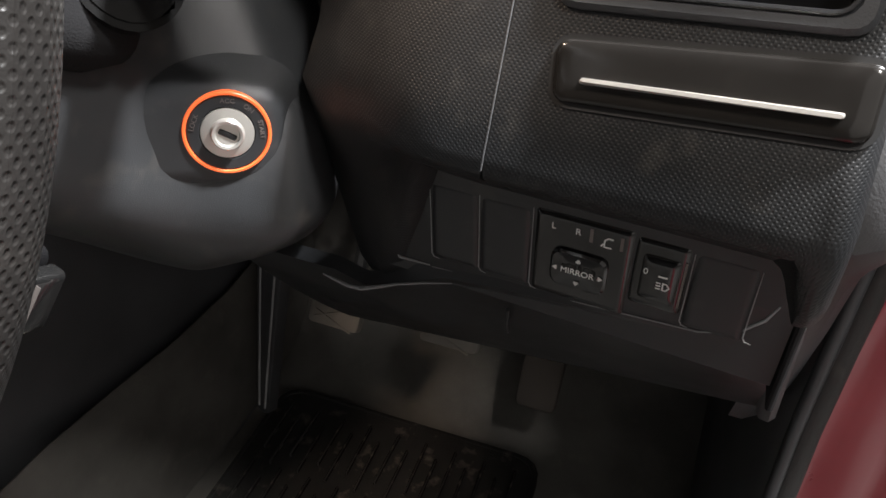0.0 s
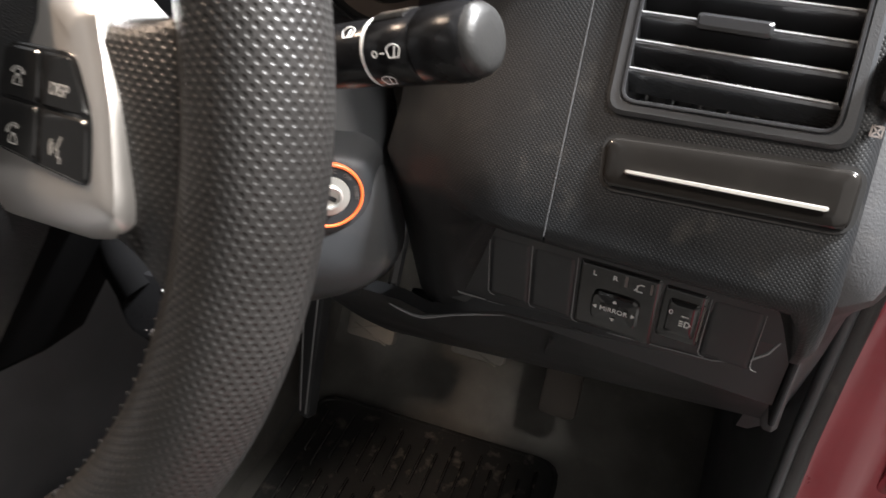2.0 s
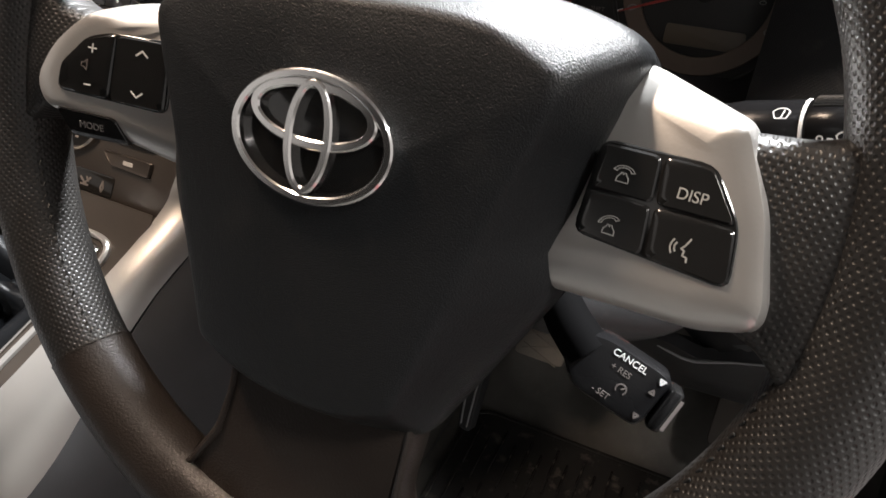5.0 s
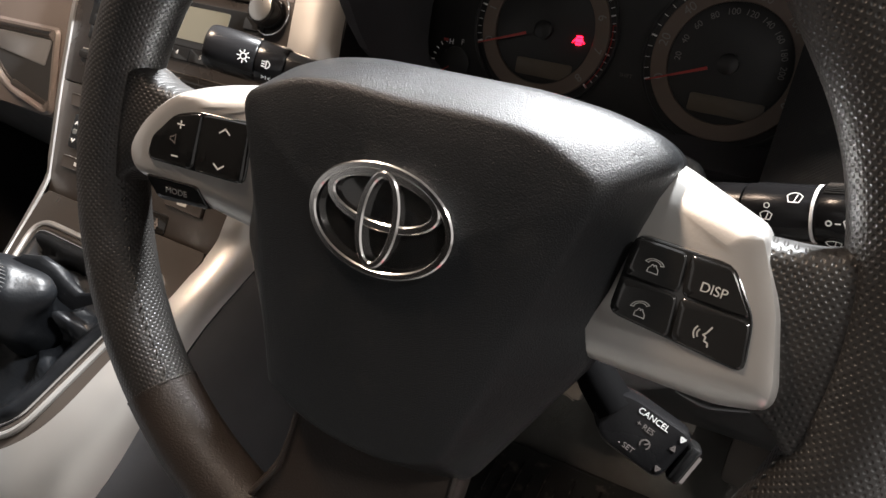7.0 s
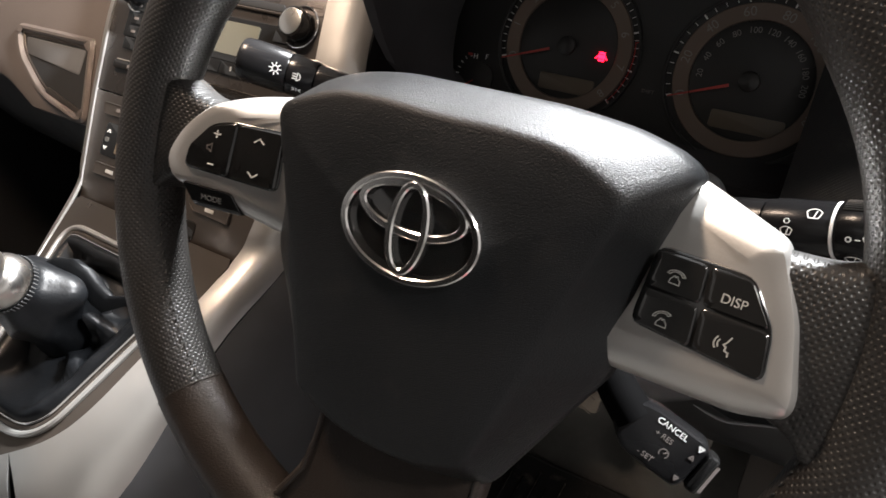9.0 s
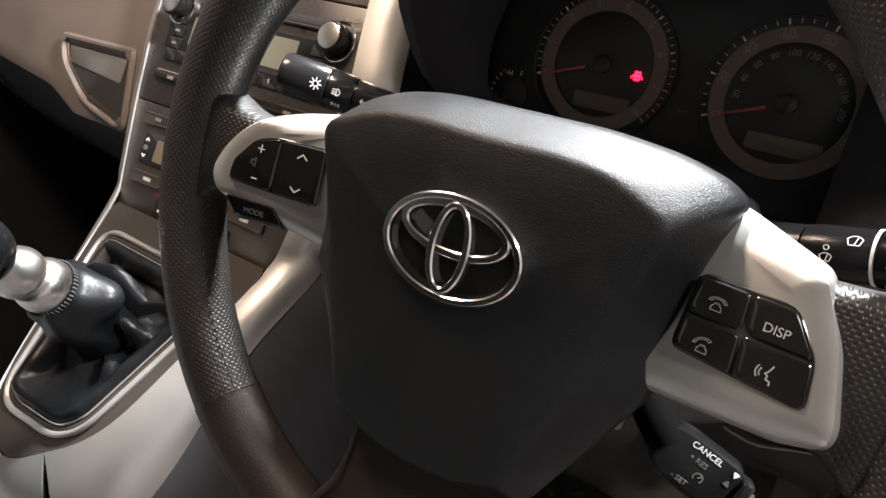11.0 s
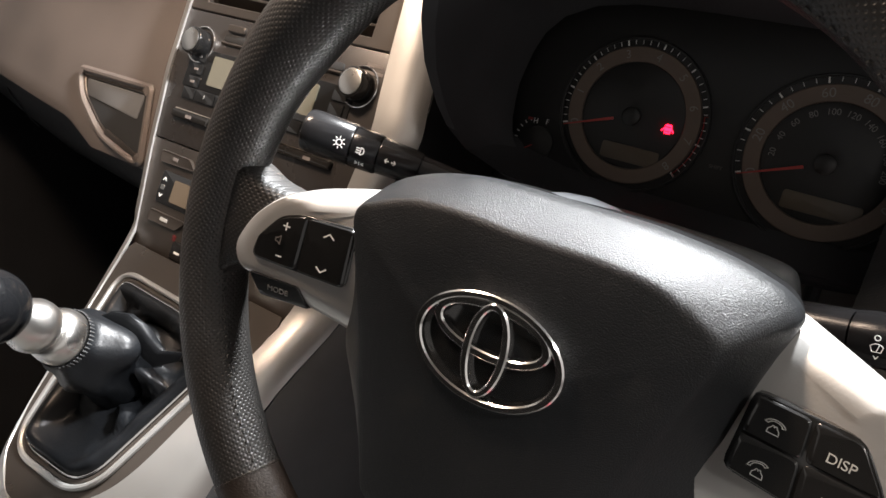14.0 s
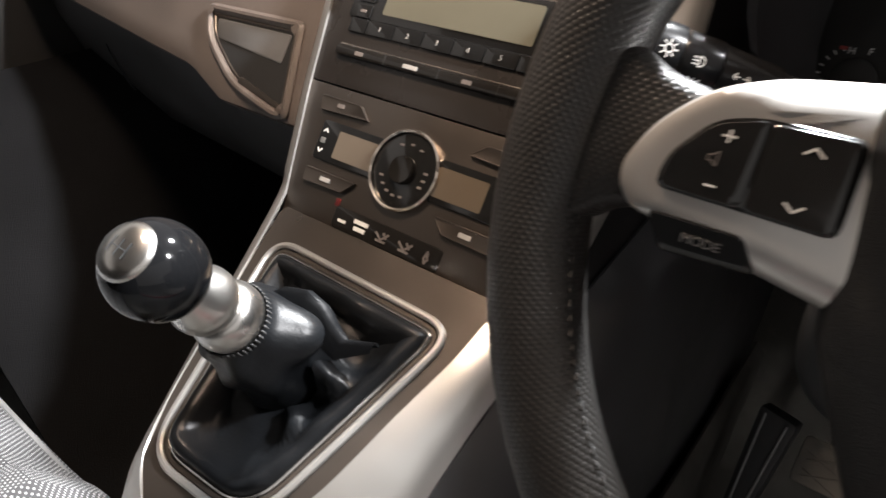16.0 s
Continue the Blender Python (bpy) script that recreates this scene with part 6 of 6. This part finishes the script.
for s, r in ((0.068, 0.0345), (0.058, 0.0322), (0.048, 0.0312), (0.038, 0.0312), (0.030, 0.0310), (0.022, 0.0298), (0.014, 0.0272), (0.007, 0.0240), (0.002, 0.0222), (-0.003, 0.0214)):
    ring = []
    for p in low_ring:
        a = boot_angle(p.x, p.y)
        wr = 0.0030 * noise.noise(Vector((math.cos(a) * 1.6, math.sin(a) * 1.6, s * 45))) + 0.0012 * math.sin(a * 6 + s * 160)
        flap = 0.017 * swelling(a, 0.42, 0.42) * math.exp(-((s - 0.022) / 0.012) ** 2) - 0.006 * swelling(a, 0.35, 0.3) * math.exp(-((s - 0.046) / 0.010) ** 2)
        fade = min(1.0, max(0.0, (s + 0.003) / 0.012))
        ring.append(column_point(a, s, r + (wr + flap) * fade))
    boot_rings.append(ring)
part("boot", loft(bmesh.new(), boot_rings, caps=(False, False)), BOOT, gear, "creased glossy black leather boot", sharp=85)
fold_path = [(-0.0063, 0.0301, 0.055), (0.0011, 0.0400, 0.053), (0.0113, 0.0450, 0.048), (0.0211, 0.0437, 0.040), (0.0277, 0.0385, 0.030), (0.0345, 0.0355, 0.0215), (0.0522, 0.0430, 0.0185)]
fold_rows = []
for k, (x, y, z) in enumerate(fold_path):
    wide = (0.003, 0.006, 0.008, 0.009, 0.009, 0.008, 0.004)[k]
    fold_rows.append([(x - 0.5 * wide, y - 1.6 * wide, z - 1.1 * wide), (x - 0.1 * wide, y - 0.6 * wide, z - 0.1 * wide), (x, y, z), (x + 0.1 * wide, y + 0.25 * wide, z - 0.4 * wide), (x + 0.05 * wide, y + 0.2 * wide, z - 1.2 * wide)])
thicken(part("boot_fold", sheet(fold_rows), BOOT, gear, "turned fold of the black leather boot", sharp=80), 0.0016)
lm = basis(col_c, side_x, side_y)
if lm.col[2].to_3d().dot(axis) < 0:
    lm = basis(col_c, -side_x, side_y)
bm = bmesh.new()
for k in range(46):
    a = 2 * math.pi * k / 46
    box(0.0010, 0.0013, 0.0050, 0.0004, lm @ Matrix.Rotation(a, 4, "Z") @ shift(0.0218, 0, 0.0008), bm)
part("boot_stitching", bm, THREAD, gear, "stitching at the top of the boot")
dist = (ball_c - col_c).length
BALL_R, BALL_H = 0.0250, 0.0262
part("collar", revolve([(0.0195, 0.000), (0.0206, 0.003), (0.0208, 0.006), (0.0204, 0.0105), (0.0190, 0.0155), (0.0168, 0.0188), (0.0138, 0.0205)], 36), BRUSHED, gear, "brushed metal collar", lm)
part("knob_neck", revolve([(0.0136, 0.0200), (0.0150, 0.0222), (0.0180, 0.0258), (0.0190, 0.0300), (0.0190, 0.0345), (0.0178, 0.0385), (0.0150, 0.0450), (0.0120, 0.0500)], 36), BRUSHED, gear, "brushed metal neck ring", lm)
prof = []
for k in range(17):
    a = radians(-64 + (64 + 56) * k / 16)
    prof.append((BALL_R * math.cos(a), dist + BALL_H * math.sin(a)))
part("knob", revolve(prof, 40), BALL_BLACK, gear, "gloss black ball knob", lm)
cap0 = BALL_R * math.cos(radians(56))
part("knob_cap", revolve([(cap0 + 0.0010, dist + BALL_H * math.sin(radians(55))), (cap0 + 0.0003, dist + BALL_H * 0.87), (cap0 * 0.9, dist + BALL_H * 0.93), (cap0 * 0.6, dist + BALL_H * 0.99), (cap0 * 0.3, dist + BALL_H * 1.015), (0, dist + BALL_H * 1.02)], 36), BRUSHED, gear, "polished metal cap with a shift pattern", lm)
pat = strokes([[(-0.005, -0.004), (-0.005, 0.004)], [(0, -0.004), (0, 0.004)], [(0.005, -0.004), (0.005, 0.004)], [(-0.005, 0), (0.005, 0)]], 0.0006, 0, 0, 0, gear, SMOOTH, name="shift_pattern")
pat.matrix_basis = lm @ shift(0, 0, dist + BALL_H * 1.02)

# ---- passenger side ----
pd_prof = [(0.340, 0.868), (0.290, 0.835), (0.262, 0.780), (0.246, 0.72), (0.226, 0.682), (0.2055, 0.6525), (0.1875, 0.6225), (0.1680, 0.590), (0.1590, 0.575), (0.1570, 0.566), (0.1640, 0.559), (0.20, 0.552), (0.30, 0.545), (0.45, 0.52)]
pxs = [-1.10, -1.0, -0.9, -0.8, -0.72, -0.66, -0.645, -0.60, -0.55, -0.515, -0.505, -0.488, -0.480]
LIFT = [(-1.1, 0.050), (-0.9, 0.036), (-0.75, 0.026), (-0.66, 0.019), (-0.63, 0.012), (-0.60, 0.0), (-0.40, 0.0)]
prows = []
for y, z in pd_prof:
    line = []
    for x in pxs:
        lift_ = interp(x, LIFT) * min(1.0, max(0.0, (0.66 - z) / 0.085))
        line.append((x, y + 0.6 * lift_ + 0.05 * max(0, -0.7 - x), z + lift_))
    prows.append(line)
pdash = thing("passenger_dash", "warm grey plastic dashboard on the passenger side", "dashboard", kind="structure")
thicken(part("panel", sheet(prows), TAN_DASH, pdash, "warm grey smooth plastic panel"), 0.003)
glove = thing("glove_box", "black plastic glove box below the passenger dashboard", "glove box")
grows = [[(x, y + 0.6 * interp(x, LIFT) + 0.05 * max(0, -0.7 - x), z + interp(x, LIFT) * f) for x in (-1.09, -0.95, -0.80, -0.70, -0.62, -0.56, -0.52)] for y, z, f in ((0.195, 0.556, 1), (0.193, 0.545, 1), (0.205, 0.51, 0.7), (0.235, 0.455, 0.3), (0.262, 0.42, 0), (0.285, 0.408, 0), (0.40, 0.405, 0))]
thicken(part("lid", sheet(grows), GLOVE_GREY, glove, "smooth black lid"), 0.003)
part("lid_joint", tube([(-0.96, 0.24, 0.548), (-0.965, 0.245, 0.52), (-0.975, 0.265, 0.470), (-0.98, 0.290, 0.425)], 0.0012, 6), SMOOTH, glove)
pocket = thing("dash_pocket", "open dashboard pocket with a rounded raised frame", "storage pocket", POCKET_AT)


def pk(x, z):
    return x + 0.57, (z - 0.62) * 1.166


po = round_poly([(*pk(-0.648, 0.637), 0.012), (*pk(-0.636, 0.608), 0.02), (*pk(-0.585, 0.578), 0.02), (*pk(-0.520, 0.5665), 0.012), (*pk(-0.505, 0.570), 0.008), (*pk(-0.517, 0.6395), 0.008)], 0.01, 4)
pi_ = inset(ccw(po), 0.0085)
part("pocket_frame", ring_solid(ccw(po), pi_, -0.03, 0.0045, 0.0030), TAN_DASH, pocket, "warm grey raised frame")
part("pocket_lip", ring_solid(pi_, inset(pi_, 0.003), -0.03, 0.0015, 0.0008), SILVER_DARK, pocket, "bright inner lip")
part("pocket_flap", prism(round_poly([pk(-0.628, 0.6265), pk(-0.622, 0.6120), pk(-0.532, 0.6060), pk(-0.528, 0.6280)], 0.003, 3), -0.004, 0.0012, 0.001), SEAT_SIDE, pocket, "grey upper flap")
part("pocket_back", prism(inset(pi_, 0.001), -0.004, 0.0004), DARK_VOID, pocket, "dark hollow")
part("pocket_step", prism(round_poly([pk(-0.578, 0.5840), pk(-0.519, 0.5740), pk(-0.5185, 0.5780), pk(-0.575, 0.5890)], 0.002, 3), 0.0, 0.0025, 0.001), SILVER_DARK, pocket, "pale lower lip")

seat = thing("passenger_seat", "grey dotted fabric passenger seat cushion", "car seat")
srows = []
for i in range(25):
    f = i / 24
    x = -0.96 + 0.545 * f
    edge = min(f, 1 - f) * 0.545
    line = []
    for k in range(15):
        g = k / 14
        y = -0.62 + 0.535 * g
        front = (1 - g) * 0.535
        bol = 0.022 * math.exp(-((edge - 0.05) / 0.03) ** 2)
        drop = 0.0
        for e, r in ((edge, 0.045), (front, 0.06)):
            if e < r:
                drop += r - math.sqrt(max(r * r - (r - e) ** 2, 0.0))
        line.append((x, y, 0.405 + bol - drop))
    srows.append(line)
thicken(part("cushion", sheet(srows), FABRIC, seat, "grey seat fabric with pale woven dots"), 0.004)
part("seat_base", box(0.50, 0.50, 0.26, 0.03, shift(-0.688, -0.36, 0.22)), SEAT_SIDE, seat, "light grey vinyl seat side")
part("piping", tube([(-0.94, -0.093, 0.350), (-0.7, -0.088, 0.350), (-0.46, -0.093, 0.350), (-0.425, -0.12, 0.352), (-0.419, -0.3, 0.355)], 0.004, 8), SEAT_SIDE, seat)

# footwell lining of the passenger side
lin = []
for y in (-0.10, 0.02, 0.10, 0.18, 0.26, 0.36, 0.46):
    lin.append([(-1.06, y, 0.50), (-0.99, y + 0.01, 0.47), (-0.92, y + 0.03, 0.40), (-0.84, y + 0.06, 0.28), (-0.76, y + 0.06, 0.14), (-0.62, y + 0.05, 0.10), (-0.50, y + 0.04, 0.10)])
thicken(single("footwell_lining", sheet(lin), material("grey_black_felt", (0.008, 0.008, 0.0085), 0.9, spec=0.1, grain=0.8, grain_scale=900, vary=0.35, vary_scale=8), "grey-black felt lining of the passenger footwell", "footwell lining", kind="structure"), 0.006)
